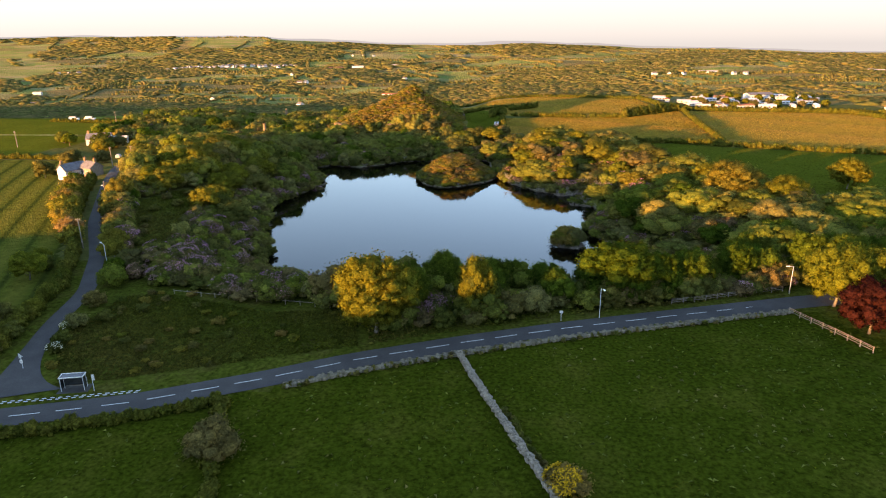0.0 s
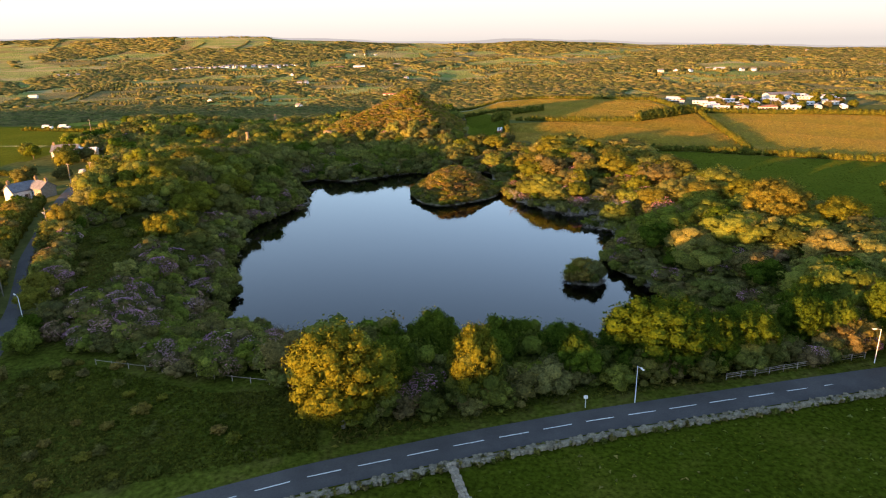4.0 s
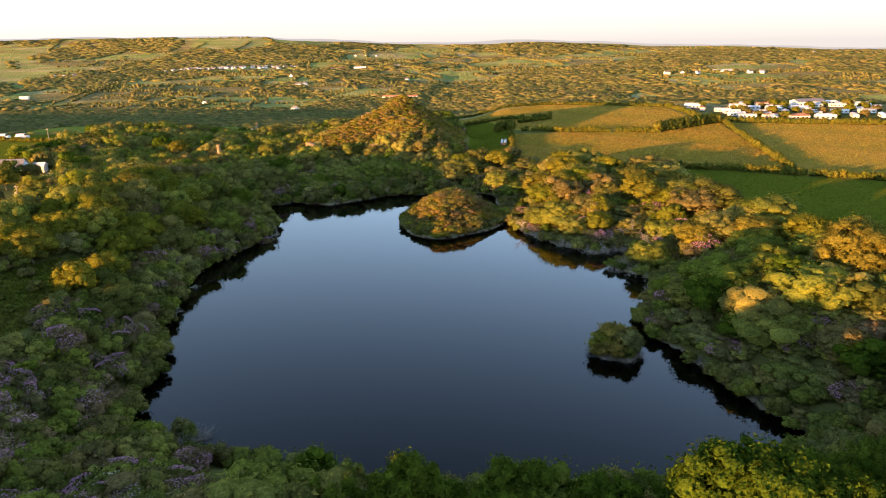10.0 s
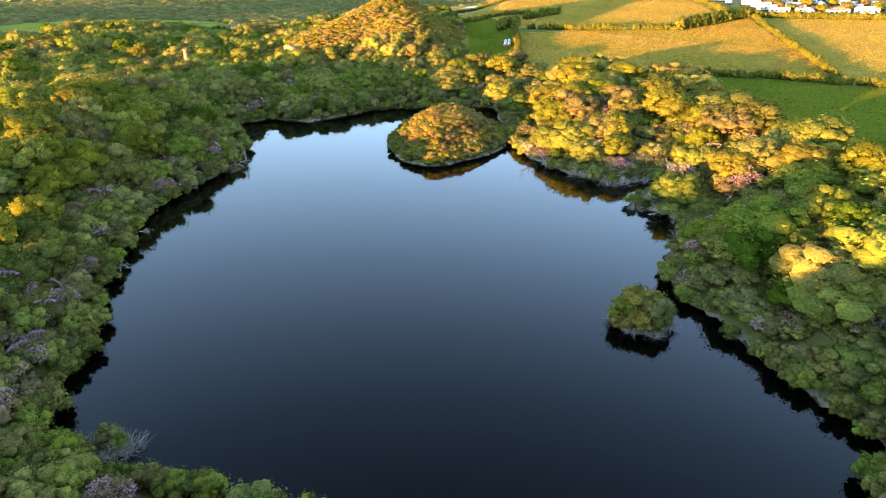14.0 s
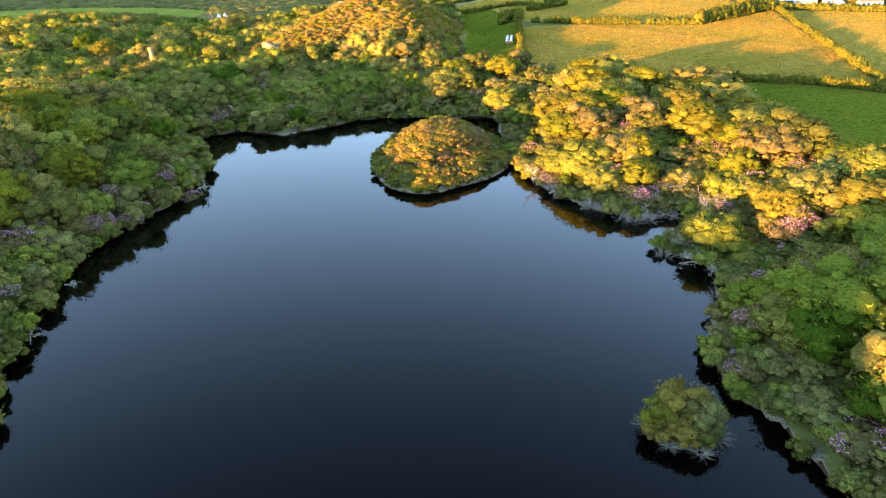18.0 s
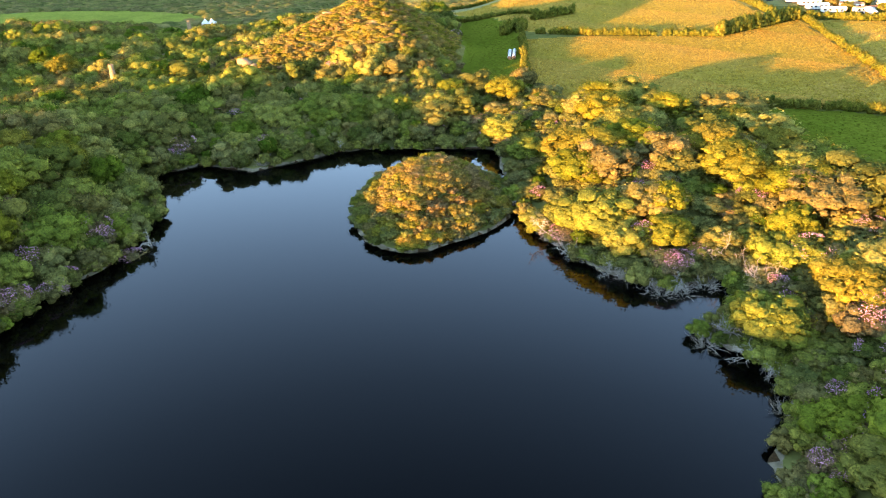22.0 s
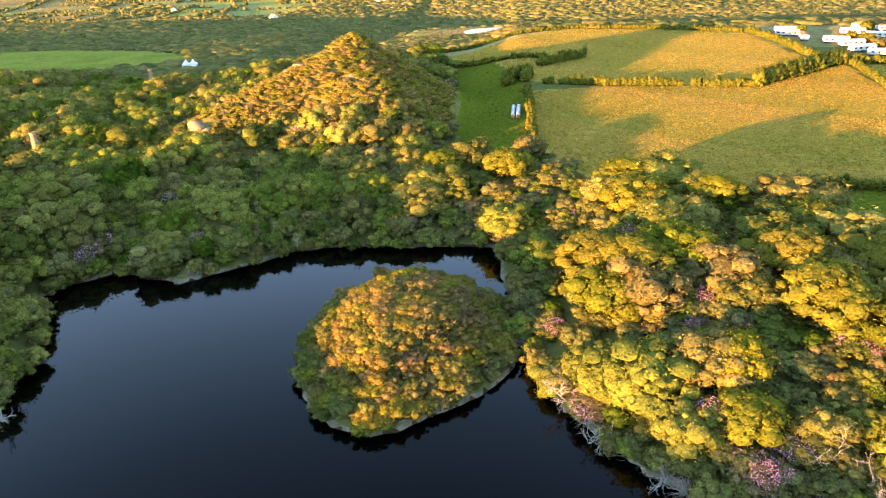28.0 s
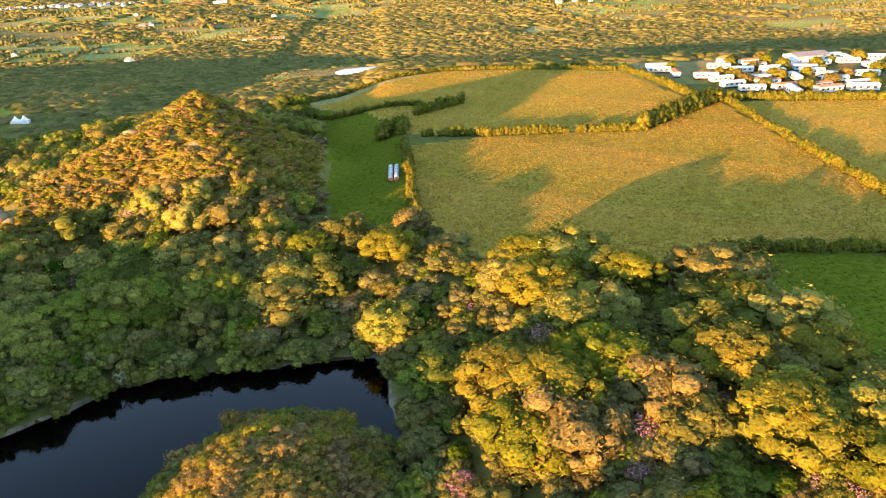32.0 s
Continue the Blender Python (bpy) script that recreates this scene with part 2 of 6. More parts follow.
def water_material():
    m, n, l, b = nodes_of("lake_water", 0.03, 0.5)
    b.inputs["Base Color"].default_value = (0.0004, 0.0004, 0.0005, 1)
    b.inputs["IOR"].default_value = 1.33
    f = noise_tex(n, l, 0.9, 3)
    bump(n, l, b, f, 0.06, 0.05)
    lw = n.new("ShaderNodeLayerWeight")
    lw.inputs["Blend"].default_value = 0.5
    l.new(ramp(n, l, lw.outputs["Facing"], [(0.24, (0.11,) * 3), (0.36, (0.20,) * 3), (0.5, (0.37,) * 3), (0.68, (0.55,) * 3)]), b.inputs["Specular IOR Level"])
    r = ramp(n, l, noise_tex(n, l, 0.03, 3), [(0.4, (0.02,) * 3), (0.7, (0.07,) * 3)])
    l.new(r, b.inputs["Roughness"])
    return m


M_WATER = water_material()

# ---- mesh helpers ----
rng = np.random.default_rng(7)


def link_mesh(name, verts, faces, mats, idx=None, smooth=False, tint=None, normals=None):
    me = bpy.data.meshes.new(name)
    verts, faces = np.asarray(verts, np.float32), np.asarray(faces, np.int32)
    k = faces.shape[1]
    me.vertices.add(len(verts))
    me.vertices.foreach_set("co", verts.ravel())
    me.loops.add(faces.size)
    me.loops.foreach_set("vertex_index", faces.ravel())
    me.polygons.add(len(faces))
    me.polygons.foreach_set("loop_start", np.arange(0, faces.size, k, dtype=np.int32))
    me.polygons.foreach_set("loop_total", np.full(len(faces), k, np.int32))
    for m in mats:
        me.materials.append(m)
    if idx is not None:
        me.polygons.foreach_set("material_index", np.asarray(idx, np.int32))
    if smooth is not False:
        me.polygons.foreach_set("use_smooth", np.broadcast_to(np.asarray(smooth, bool), (len(faces),)).copy())
    if tint is not None:
        at = me.attributes.new("tint", "FLOAT", "POINT")
        at.data.foreach_set("value", np.asarray(tint, np.float32))
    me.update(calc_edges=True)
    if normals is not None:                            # round shading over the small leaves
        nn = me.attributes.new("custom_normal", "FLOAT_VECTOR", "POINT")
        nn.data.foreach_set("vector", np.asarray(normals, np.float32).ravel())
    return me


def part(name, bm, material, parent, label=""):
    """Links a bmesh (or a finished mesh) as one mesh object under a thing or a part."""
    if isinstance(bm, bpy.types.Mesh):
        me = bm
    else:
        me = bpy.data.meshes.new(name)
        bm.to_mesh(me)
        bm.free()
        me.materials.append(material)
    ob = new(name, me)
    ob.parent = parent
    return tagged(ob, label)


def thing(name, m, label, category, group="", kind=""):
    ob = new(name)
    ob.empty_display_size = 0.3
    ob.matrix_basis = m
    return tagged(ob, label, category, group, kind)


def box(bm, x0, y0, z0, x1, y1, z1, bev=0.0):
    r = bmesh.ops.create_cube(bm, size=1.0, matrix=Matrix.LocRotScale(((x0 + x1) / 2, (y0 + y1) / 2, (z0 + z1) / 2), None, (x1 - x0, y1 - y0, z1 - z0)))
    if bev:
        ed = list({e for v in r["verts"] for e in v.link_edges})
        bmesh.ops.bevel(bm, geom=ed, offset=bev, segments=1, affect="EDGES")
    return bm


def boxes(*rows, bev=0.0):
    bm = bmesh.new()
    for r in rows:
        box(bm, *r, bev=bev)
    return bm


def rod(bm, a, b, r0, r1, n=8):
    a, b = Vector(a), Vector(b)
    q = (b - a).to_track_quat("Z", "Y")
    m = Matrix.Translation((a + b) / 2) @ q.to_matrix().to_4x4()
    bmesh.ops.create_cone(bm, cap_ends=True, segments=n, radius1=r0, radius2=r1, depth=(b - a).length, matrix=m)
    return bm


def rods(*rows, n=8):
    bm = bmesh.new()
    for r in rows:
        rod(bm, *r, n=n)
    return bm


# ---- the lie of the land ----
LAKE = [(-70, 252), (-74, 260), (-80, 267), (-79, 273), (-72, 278), (-58, 275.5), (-53, 279), (-46, 284), (-42, 288), (-34, 290.5), (-21, 291), (-3, 291.5),
        (-2, 284), (-1, 276), (1.5, 262), (3, 257), (6, 247), (11, 240.5), (15, 236), (21, 231.5), (25, 230.3), (29, 232.5), (33, 233.5), (38, 233.5),
        (36, 226), (28, 217.5), (33, 214), (36.5, 209), (34, 200), (29.5, 194), (28.5, 187), (30, 181), (33, 175), (36.7, 164.5), (40, 158), (44, 152.5)]
LAKE += [(46, 147), (40, 138), (25, 133), (8, 130.5), (-10, 131), (-28, 134), (-42, 137), (-50, 139), (-57, 145), (-61, 152), (-61, 160), (-63, 167), (-68, 177),
         (-71, 186), (-74, 197), (-75.5, 208), (-74, 221), (-69, 231), (-68, 240)]
ISLAND = [(-30.3, 253.8), (-27.4, 246.0), (-24.0, 241.6), (-18.5, 239.2), (-14.2, 240.5), (-8.5, 244.6), (-3.4, 248.7), (0.1, 254.3), (0.4, 261.3), (-2.3, 270.7), (-9.7, 277.0), (-20.2, 278.0), (-27.6, 270.8), (-30.9, 262.4)]
ISLET = [(16.6, 173), (18.5, 170), (21.5, 169.5), (24.8, 171), (25.8, 174), (24, 177), (20.5, 177.5), (17.5, 176)]


def inside(poly, x, y):
    p = np.asarray(poly, float)
    r = np.zeros(np.shape(x), bool)
    for (x0, y0), (x1, y1) in zip(p, np.roll(p, -1, 0)):
        c = (y0 > y) != (y1 > y)
        with np.errstate(divide="ignore", invalid="ignore"):
            r ^= c & (x < (x1 - x0) * (y - y0) / (y1 - y0 + 1e-12) + x0)
    return r


def edge_dist(poly, x, y, closed=True):
    p = np.asarray(poly, float)
    d = np.full(np.shape(x), 1e9)
    for a, b in zip(p, np.roll(p, -1, 0)) if closed else zip(p[:-1], p[1:]):
        e = b - a
        t = np.clip(((x - a[0]) * e[0] + (y - a[1]) * e[1]) / (e @ e), 0, 1)
        d = np.minimum(d, np.hypot(x - a[0] - t * e[0], y - a[1] - t * e[1]))
    return d


def smooth(a, b, v):
    t = np.clip((v - a) / (b - a), 0, 1)
    return t * t * (3 - 2 * t)


def wob(x, y, s, k=0.0):
    """Cheap smooth wobble in -1..1."""
    return (np.sin(x / s + 1.3 + k) * np.cos(y / s * 1.13 + 0.4 + k) + 0.6 * np.sin(x / s * 2.3 - y / s * 1.7 + 2.1 * k) + 0.4 * np.cos(x / s * 4.1 + y / s * 3.7 + k)) / 2.0


def land(x, y):
    """Height of the ground."""
    x, y = np.asarray(x, float), np.asarray(y, float)
    z = 8.6 + 0.012 * np.clip(x, -60, 120) * smooth(140, 60, y)
    z = z - 2.8 * smooth(150, 290, y)                                     # fields beyond the lake lie lower
    z = z - 3.6 * smooth(255, 296, y) * smooth(4, -22, x) * smooth(-175, -140, x)
    z = z + 4.2 * np.exp(-(((x + 112) / 30) ** 2 + ((y - 232) / 55) ** 2))
    # the far valley: falls away sooner behind the wood than behind the hayfields
    y0 = 372 + 74 * smooth(-140, -40, x) + 52 * smooth(-50, 30, x) - 50 * smooth(190, 330, x)
    z = z - 26 * smooth(y0, y0 + 170, y) - 58 * smooth(y0 + 120, 1150, y) - 16 * smooth(900, 2200, y) * smooth(900, -300, x)
    z = z + 30 * smooth(2300, 4700, y) + smooth(600, 1500, y) * (9 * wob(x, y, 420) + 4 * wob(x, y, 150, 1.0))
    z = z + 10 * smooth(540, 900, y) * np.exp(-(((x - 620) / 420) ** 2 + ((y - 1050) / 420) ** 2)) + 30 * np.exp(-(((x + 1650) / 420) ** 2 + ((y - 4350) / 330) ** 2))
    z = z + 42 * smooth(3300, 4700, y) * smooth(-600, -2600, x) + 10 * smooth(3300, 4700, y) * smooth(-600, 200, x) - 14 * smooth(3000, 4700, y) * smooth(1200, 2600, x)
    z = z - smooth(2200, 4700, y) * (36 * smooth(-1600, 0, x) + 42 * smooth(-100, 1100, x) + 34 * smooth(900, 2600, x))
    z = z + 16 * np.exp(-(((x + 480) / 260) ** 2 + ((y - 900) / 210) ** 2))
    pond = ((x + 30) / 62) ** 2 + ((y - 786) / 34) ** 2
    z = np.where(pond < 1.6, -39.5 + (z + 39.5) * smooth(0.9, 1.6, pond), z)
    # spoil heaps behind the lake
    rh = np.hypot((x + 46) * np.where(x > -46, 1.22, 1.0), (y - 373) * 0.95)
    z = z + 23.4 * np.clip(1 - np.sqrt((rh / 44) ** 2 + 0.003), 0, 1) ** 1.1 + 1.2 * np.exp(-(rh / 6.0) ** 2)
    z = z + 8.5 * np.clip(1 - np.hypot(x + 79, y - 343) / 24, 0, 1) ** 1.1 + 6.0 * np.exp(-(((x + 34) / 13) ** 2 + ((y - 345) / 17) ** 2))
    z = z + 4.0 * np.exp(-(((x + 62) / 14) ** 2 + ((y - 357) / 10) ** 2)) + 0.8 * wob(x, y, 4.3) * smooth(46, 20, rh)
    # unseen rise added towards the sunset, outside the view, to shade field and woods
    s, c = x * 0.682 + y * 0.731, x * 0.731 - y * 0.682
    top = 14.0 + 3.0 * smooth(-240, -180, c) + 7.0 * smooth(-150, -40, c) + 6.5 * np.exp(-((c + 62) / 17) ** 2) + 2.0 * smooth(-45, -30, c) + 5.6 * np.exp(-((c + 141) / 27) ** 2) + 2.6 * np.exp(-((c + 100) / 16) ** 2) + 3.0 * np.exp(-((c + 44) / 9) ** 2) - 5.0 * np.exp(-((c + 220) / 21) ** 2) + 8.5 * np.exp(-((c + 98) / 12) ** 2) + 5.4 * smooth(-182, -158, c) * smooth(-84, -98, c) + 1.2 * wob(c, c * 0, 23)
    z = z + top * smooth(-55, -135, s)
    # the flooded quarry
    d = np.full(np.shape(x), 99.0)
    m = (x > -125) & (x < 90) & (y > 90) & (y < 335)
    if not m.any():
        return z
    d[m] = np.where(inside(LAKE, x[m], y[m]), -1, 1) * edge_dist(LAKE, x[m], y[m]) + 0.7 * wob(x[m], y[m], 3.1)
    bank = 0.35 + 1.1 * smooth(0, 3, d)
    near = np.abs(d) < 40
    z = np.where(d > 0, np.where(near, bank + (z - bank) * smooth(0.5, 24, d), z), 0.35 - 3.0 * smooth(0, 3.0, -d))
    di = np.where(inside(ISLAND, x, y), 1, -1) * edge_dist(ISLAND, x, y) + 0.5 * wob(x, y, 2.3)
    zi = 0.3 + 6.4 * smooth(0, 13, di) + 0.4 * smooth(0, 1.5, di)
    z = np.where(di > -2.0, np.where(di > 0, zi, np.maximum(z, 0.3 + 1.2 * di)), z)
    ds = np.where(inside(ISLET, x, y), 1, -1) * edge_dist(ISLET, x, y)
    z = np.where(ds > -1.5, np.maximum(z, np.where(ds > 0, 0.15 + 0.25 * ds, 0.15 + 1.3 * ds)), z)
    return z


def at(x, y):
    return float(land(np.array([x]), np.array([y]))[0])


HAY1 = [(4, 336), (4, 388), (28, 394), (74, 393), (112, 425), (104, 310), (100, 299), (81, 306), (62, 309), (52, 300), (34, 306), (16, 312)]
HAY2 = [(4, 402), (28, 396), (74, 395), (104, 427), (99, 489), (60, 503), (26, 508), (-30, 462), (-8, 440)]
HAY3 = [(105, 309), (114, 424), (206, 411), (230, 400), (250, 290), (168, 276), (101, 298)]
PASTURE = [(62, 308), (81, 305), (100, 297), (168, 275), (250, 288), (250, 180), (104, 183), (74, 222), (60, 272)]
STRIP = [(-14, 335), (3, 330), (3, 398), (-8, 440), (-32, 462), (-40, 440), (-18, 400)]
ARABLE = [(-203, 256), (-176, 254), (-154, 216), (-112, 155), (-86, 110), (-82, 92), (-330, 60), (-390, 256)]
LEFT2 = [(-205, 264), (-192, 320), (-400, 330), (-500, 262)]
NEAR_FIELD = [(-70, 64), (-36, 76.5), (13, 96.5), (58, 111), (75, 75), (110, -60), (-140, -60)]
CLEARING = [(-64, 76), (-20, 91.8), (-24, 108), (-40, 106), (-62, 113), (-72, 112), (-74, 92)]
GLADE = [(-92, 197), (-99, 190), (-104, 179), (-99, 163), (-85, 138), (-79, 126), (-76, 140), (-80, 154), (-86, 174), (-88, 190)]
LANE = [(-69, 74), (-74, 86), (-77.5, 97), (-80.5, 113), (-90, 133), (-105.5, 158), (-120, 188), (-138, 226), (-152, 262), (-172, 300)]
ROAD = [(-150, 42), (-110, 54), (-66, 69), (-50, 73.5), (-33, 81), (-21, 87.2), (-3.5, 94.3), (13.3, 100.4), (33.8, 106.8), (58.3, 114.4), (90, 122.5), (140, 131), (220, 140)]


def axis(lo, hi, a, b, step, grow):
    v = list(np.arange(a, b + 0.01, step))
    d, x = step, a
    while x > lo:
        d *= grow
        x -= d
        v.insert(0, x)
    d, x = step, b
    while x < hi:
        d *= grow
        x += d
        v.append(x)
    return np.array(v)


def build_ground():
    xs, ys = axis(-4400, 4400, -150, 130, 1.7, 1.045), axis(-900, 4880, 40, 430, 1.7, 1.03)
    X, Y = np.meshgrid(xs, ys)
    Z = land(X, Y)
    nx, ny = len(xs), len(ys)
    v = np.stack([X.ravel(), Y.ravel(), Z.ravel()], 1)
    i = (np.arange(ny - 1)[:, None] * nx + np.arange(nx - 1)[None, :]).ravel()
    f = np.stack([i, i + 1, i + nx + 1, i + nx], 1)
    cx, cy, cz = (v[f].mean(1)[:, k] for k in range(3))
    mats = [M_FLOOR, M_MEADOW, M_HAY, M_PASTURE, M_ROUGH, M_STONE, M_BED, M_SPOIL, M_FAR, M_ARABLE, M_LUSH]
    idx = np.zeros(len(f), int)
    idx[(cy > 455) | (cx > 240) | (cx < -215)] = 8
    idx[(cy < 130) & (cx > -215) & (cx < 240)] = 4
    idx[(cy < 60) | ((cy < 180) & (cx > 240))] = 1
    idx[(cx < -190) & (cx > -520) & (cy > 325) & (cy < 430)] = 3
    idx[((cx + 300) / 95) ** 2 + ((cy - 590) / 55) ** 2 < 1.2 + 0.5 * wob(cx, cy, 23)] = 10
    for poly, k in ((CLEARING, 4), (NEAR_FIELD, 1), (GLADE, 4), (ARABLE, 9), (LEFT2, 3), (HAY1, 2), (HAY2, 2), (HAY3, 2), (PASTURE, 3), (STRIP, 3)):
        idx[inside(poly, cx, cy)] = k
    d = edge_dist(LAKE, cx, cy)
    idx[(cz < -0.3) & (inside(LAKE, cx, cy) | (d < 6))] = 6
    spoil = ((np.hypot(cx + 46, cy - 373) < 34) | (np.hypot(cx + 79, cy - 343) < 16)) & (idx == 0)
    idx[spoil] = 7
    ob = new("ground", link_mesh("ground", v, f, mats, idx, True))
    tagged(ob, "rolling farmland with a flooded quarry pit, fields and moor", "ground", kind="structure")


build_ground()
wm = bmesh.new()
bmesh.ops.create_grid(wm, x_segments=2, y_segments=2, size=1.0, matrix=Matrix.LocRotScale((-17, 211, 0), None, (75, 92, 1)))
me = bpy.data.meshes.new("water")
wm.to_mesh(me)
wm.free()
me.materials.append(M_WATER)
tagged(new("water", me), "still dark lake water mirroring the sky", "water", kind="structure")

# ---- glowing sheets behind everything: sky, and hills with painted haze ----
def backdrop_sheet(name, y, rows, stops, label):
    """An upright sheet on the skyline that glows, sky colour and haze put into its emission; rows: heights from foot to
    top, each along x.
    """
    xs = np.linspace(-4300, 4300, 173)
    zs = [f(xs) for f in rows]
    v = np.vstack([np.stack([xs, np.full_like(xs, y), z], 1) for z in zs])
    i = (np.arange(len(rows) - 1)[:, None] * len(xs) + np.arange(len(xs) - 1)[None]).ravel()
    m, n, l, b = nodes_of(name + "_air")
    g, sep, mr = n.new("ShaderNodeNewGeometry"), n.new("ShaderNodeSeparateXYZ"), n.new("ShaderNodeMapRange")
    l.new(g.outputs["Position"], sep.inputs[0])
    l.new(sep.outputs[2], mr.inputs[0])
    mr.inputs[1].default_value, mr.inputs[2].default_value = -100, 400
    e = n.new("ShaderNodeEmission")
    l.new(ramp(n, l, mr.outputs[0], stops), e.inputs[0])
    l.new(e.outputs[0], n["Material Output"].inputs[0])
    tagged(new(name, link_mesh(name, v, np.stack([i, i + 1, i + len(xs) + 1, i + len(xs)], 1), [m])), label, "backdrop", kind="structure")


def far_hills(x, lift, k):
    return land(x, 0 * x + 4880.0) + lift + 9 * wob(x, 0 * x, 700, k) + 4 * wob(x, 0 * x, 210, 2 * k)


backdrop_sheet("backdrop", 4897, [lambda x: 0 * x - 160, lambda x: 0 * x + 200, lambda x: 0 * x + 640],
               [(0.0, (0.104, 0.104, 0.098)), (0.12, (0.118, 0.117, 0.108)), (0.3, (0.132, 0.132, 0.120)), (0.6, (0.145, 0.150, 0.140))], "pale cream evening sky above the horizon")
# the far hills glow pale grey, which stands in for haze
backdrop_sheet("backdrop_2", 4893, [lambda x: 0 * x - 160, lambda x: far_hills(x, 14, 0.4)], [(0.0, (0.080, 0.078, 0.074)), (0.3, (0.072, 0.073, 0.076))], "glowing sheet of faint skyline hills with painted haze")

# ---- plants ----
def ico(sub):
    bm = bmesh.new()
    bmesh.ops.create_icosphere(bm, subdivisions=sub, radius=1.0)
    v = np.array([p.co[:] for p in bm.verts])
    f = np.array([[p.index for p in q.verts] for q in bm.faces])
    bm.free()
    return v, f


ICO1, ICO2 = ico(1), ico(2)


def crown_arrays(r, lobes, leaves, leaf, flat=1.0, spread=0.80, rad=0.25, low=-0.6, core=ICO1, heart=0.74):
    """A crown about one metre in radius: lumpy lobes, each wrapped in small leaves. Gives vertices, triangles and rounded normals."""
    V, F, N, n = [], [], [], 0
    c = r.normal(size=(lobes * 8, 3))
    c /= np.linalg.norm(c, axis=1)[:, None]
    c = c[c[:, 2] > low]
    keep = [c[0]]
    for p in c[1:]:                                    # spread the lobes apart
        if len(keep) < lobes and min(np.linalg.norm(p - k) for k in keep) > 1.75 / math.sqrt(lobes):
            keep.append(p)
    c = np.array(keep) * spread * r.uniform(0.78, 1.16, (len(keep), 1))
    c = np.vstack([c, [[0, 0, 0.05]]])
    rr = np.append(rad * r.choice([0.55, 0.8, 1.0, 1.25, 1.6], len(c) - 1) * r.uniform(0.85, 1.15, len(c) - 1), heart)
    for p, q in zip(c, rr):
        v, f = ICO2 if q == heart else core
        w = v * (1 + 0.12 * np.sin(v @ r.normal(0, 4, (3, 2))).sum(1, keepdims=True)) * q * 0.79
        V.append(w + p), F.append(f + n), N.append(v * 0.75 + (w + p) * 0.6)
        n += len(v)
    m = leaves
    pick = r.choice(len(c), m, p=rr ** 2 / (rr ** 2).sum())
    d = r.normal(size=(m, 3))
    d[:, 2] += 0.25
    d /= np.linalg.norm(d, axis=1)[:, None]
    o = c[pick] + d * (rr[pick] * (0.74 + 0.58 * r.uniform(size=m) ** 1.5))[:, None]
    up = d + r.normal(0, 0.5, (m, 3))
    a = np.cross(up, r.normal(size=(m, 3)))
    a /= np.linalg.norm(a, axis=1)[:, None]
    b = np.cross(up, a)
    b /= np.linalg.norm(b, axis=1)[:, None]
    s = leaf * r.uniform(0.6, 1.45, (m, 1))
    lift = d * s * 0.3
    q = np.stack([o - a * s * 0.7 - b * s * 0.5, o + a * s * 0.7 - b * s * 0.5, o + b * s * 1.0 + lift], 1).reshape(-1, 3)
    j = n + np.arange(m)[:, None] * 3
    F.append(np.hstack([j, j + 1, j + 2]))
    V.append(q)
    N.append(np.repeat(d * 0.75 + o * 0.6 + r.normal(0, 0.45, (m, 3)), 3, 0))
    V, F, N = np.vstack(V), np.vstack(F), np.vstack(N)
    V[:, 2] *= flat
    N[:, 2] /= flat
    return V, F, N / np.linalg.norm(N, axis=1)[:, None]


def trunk_arrays(r, h=1.0, rad=0.06, limbs=4):
    """Tapered trunk with limbs, one metre high to the crown's middle."""
    V, F, n = [], [], 0
    runs = [((0, 0, -0.04), (r.normal(0, 0.03), r.normal(0, 0.03), 0.6 * h), rad, rad * 0.6)]
    for k in range(limbs):
        a = k * 6.283 / limbs + r.uniform(-0.5, 0.5)
        e = np.array([math.cos(a), math.sin(a), 0]) * r.uniform(0.25, 0.42)
        runs.append(((0, 0, r.uniform(0.3, 0.55) * h), (e[0], e[1], r.uniform(0.75, 1.0) * h), rad * 0.5, rad * 0.15))
    for a, b, r0, r1 in runs:
        a, b = np.array(a), np.array(b)
        k = np.arange(6) * 6.283 / 6
        ring = np.stack([np.cos(k), np.sin(k), 0 * k], 1)
        V += [a + ring * r0, b + ring * r1]
        i = np.arange(6)
        F.append(np.stack([n + i, n + (i + 1) % 6, n + 6 + (i + 1) % 6], 1))
        F.append(np.stack([n + i, n + 6 + (i + 1) % 6, n + 6 + i], 1))
        n += 12
    return np.vstack(V), np.vstack(F)


def blossom_arrays(r, count, size, low=0.1):
    d = r.normal(size=(count, 3))
    d = d[d[:, 2] > low * np.linalg.norm(d, axis=1)]
    d /= np.linalg.norm(d, axis=1)[:, None]
    knots = r.normal(size=(3, 3))
    knots[:, 2] = np.abs(knots[:, 2]) + 0.3
    knots /= np.linalg.norm(knots, axis=1)[:, None]
    d = d[(d @ knots.T).max(1) > 0.78 + 0.1 * r.uniform(size=len(d))]
    o = d * r.uniform(0.98, 1.1, (len(d), 1))
    v, f = ICO1
    V = (o[:, None, :] + v[None] * size * r.uniform(0.7, 1.3, (len(d), 1, 1))).reshape(-1, 3)
    F = (np.arange(len(d))[:, None, None] * len(v) + f[None]).reshape(-1, 3)
    return V, F


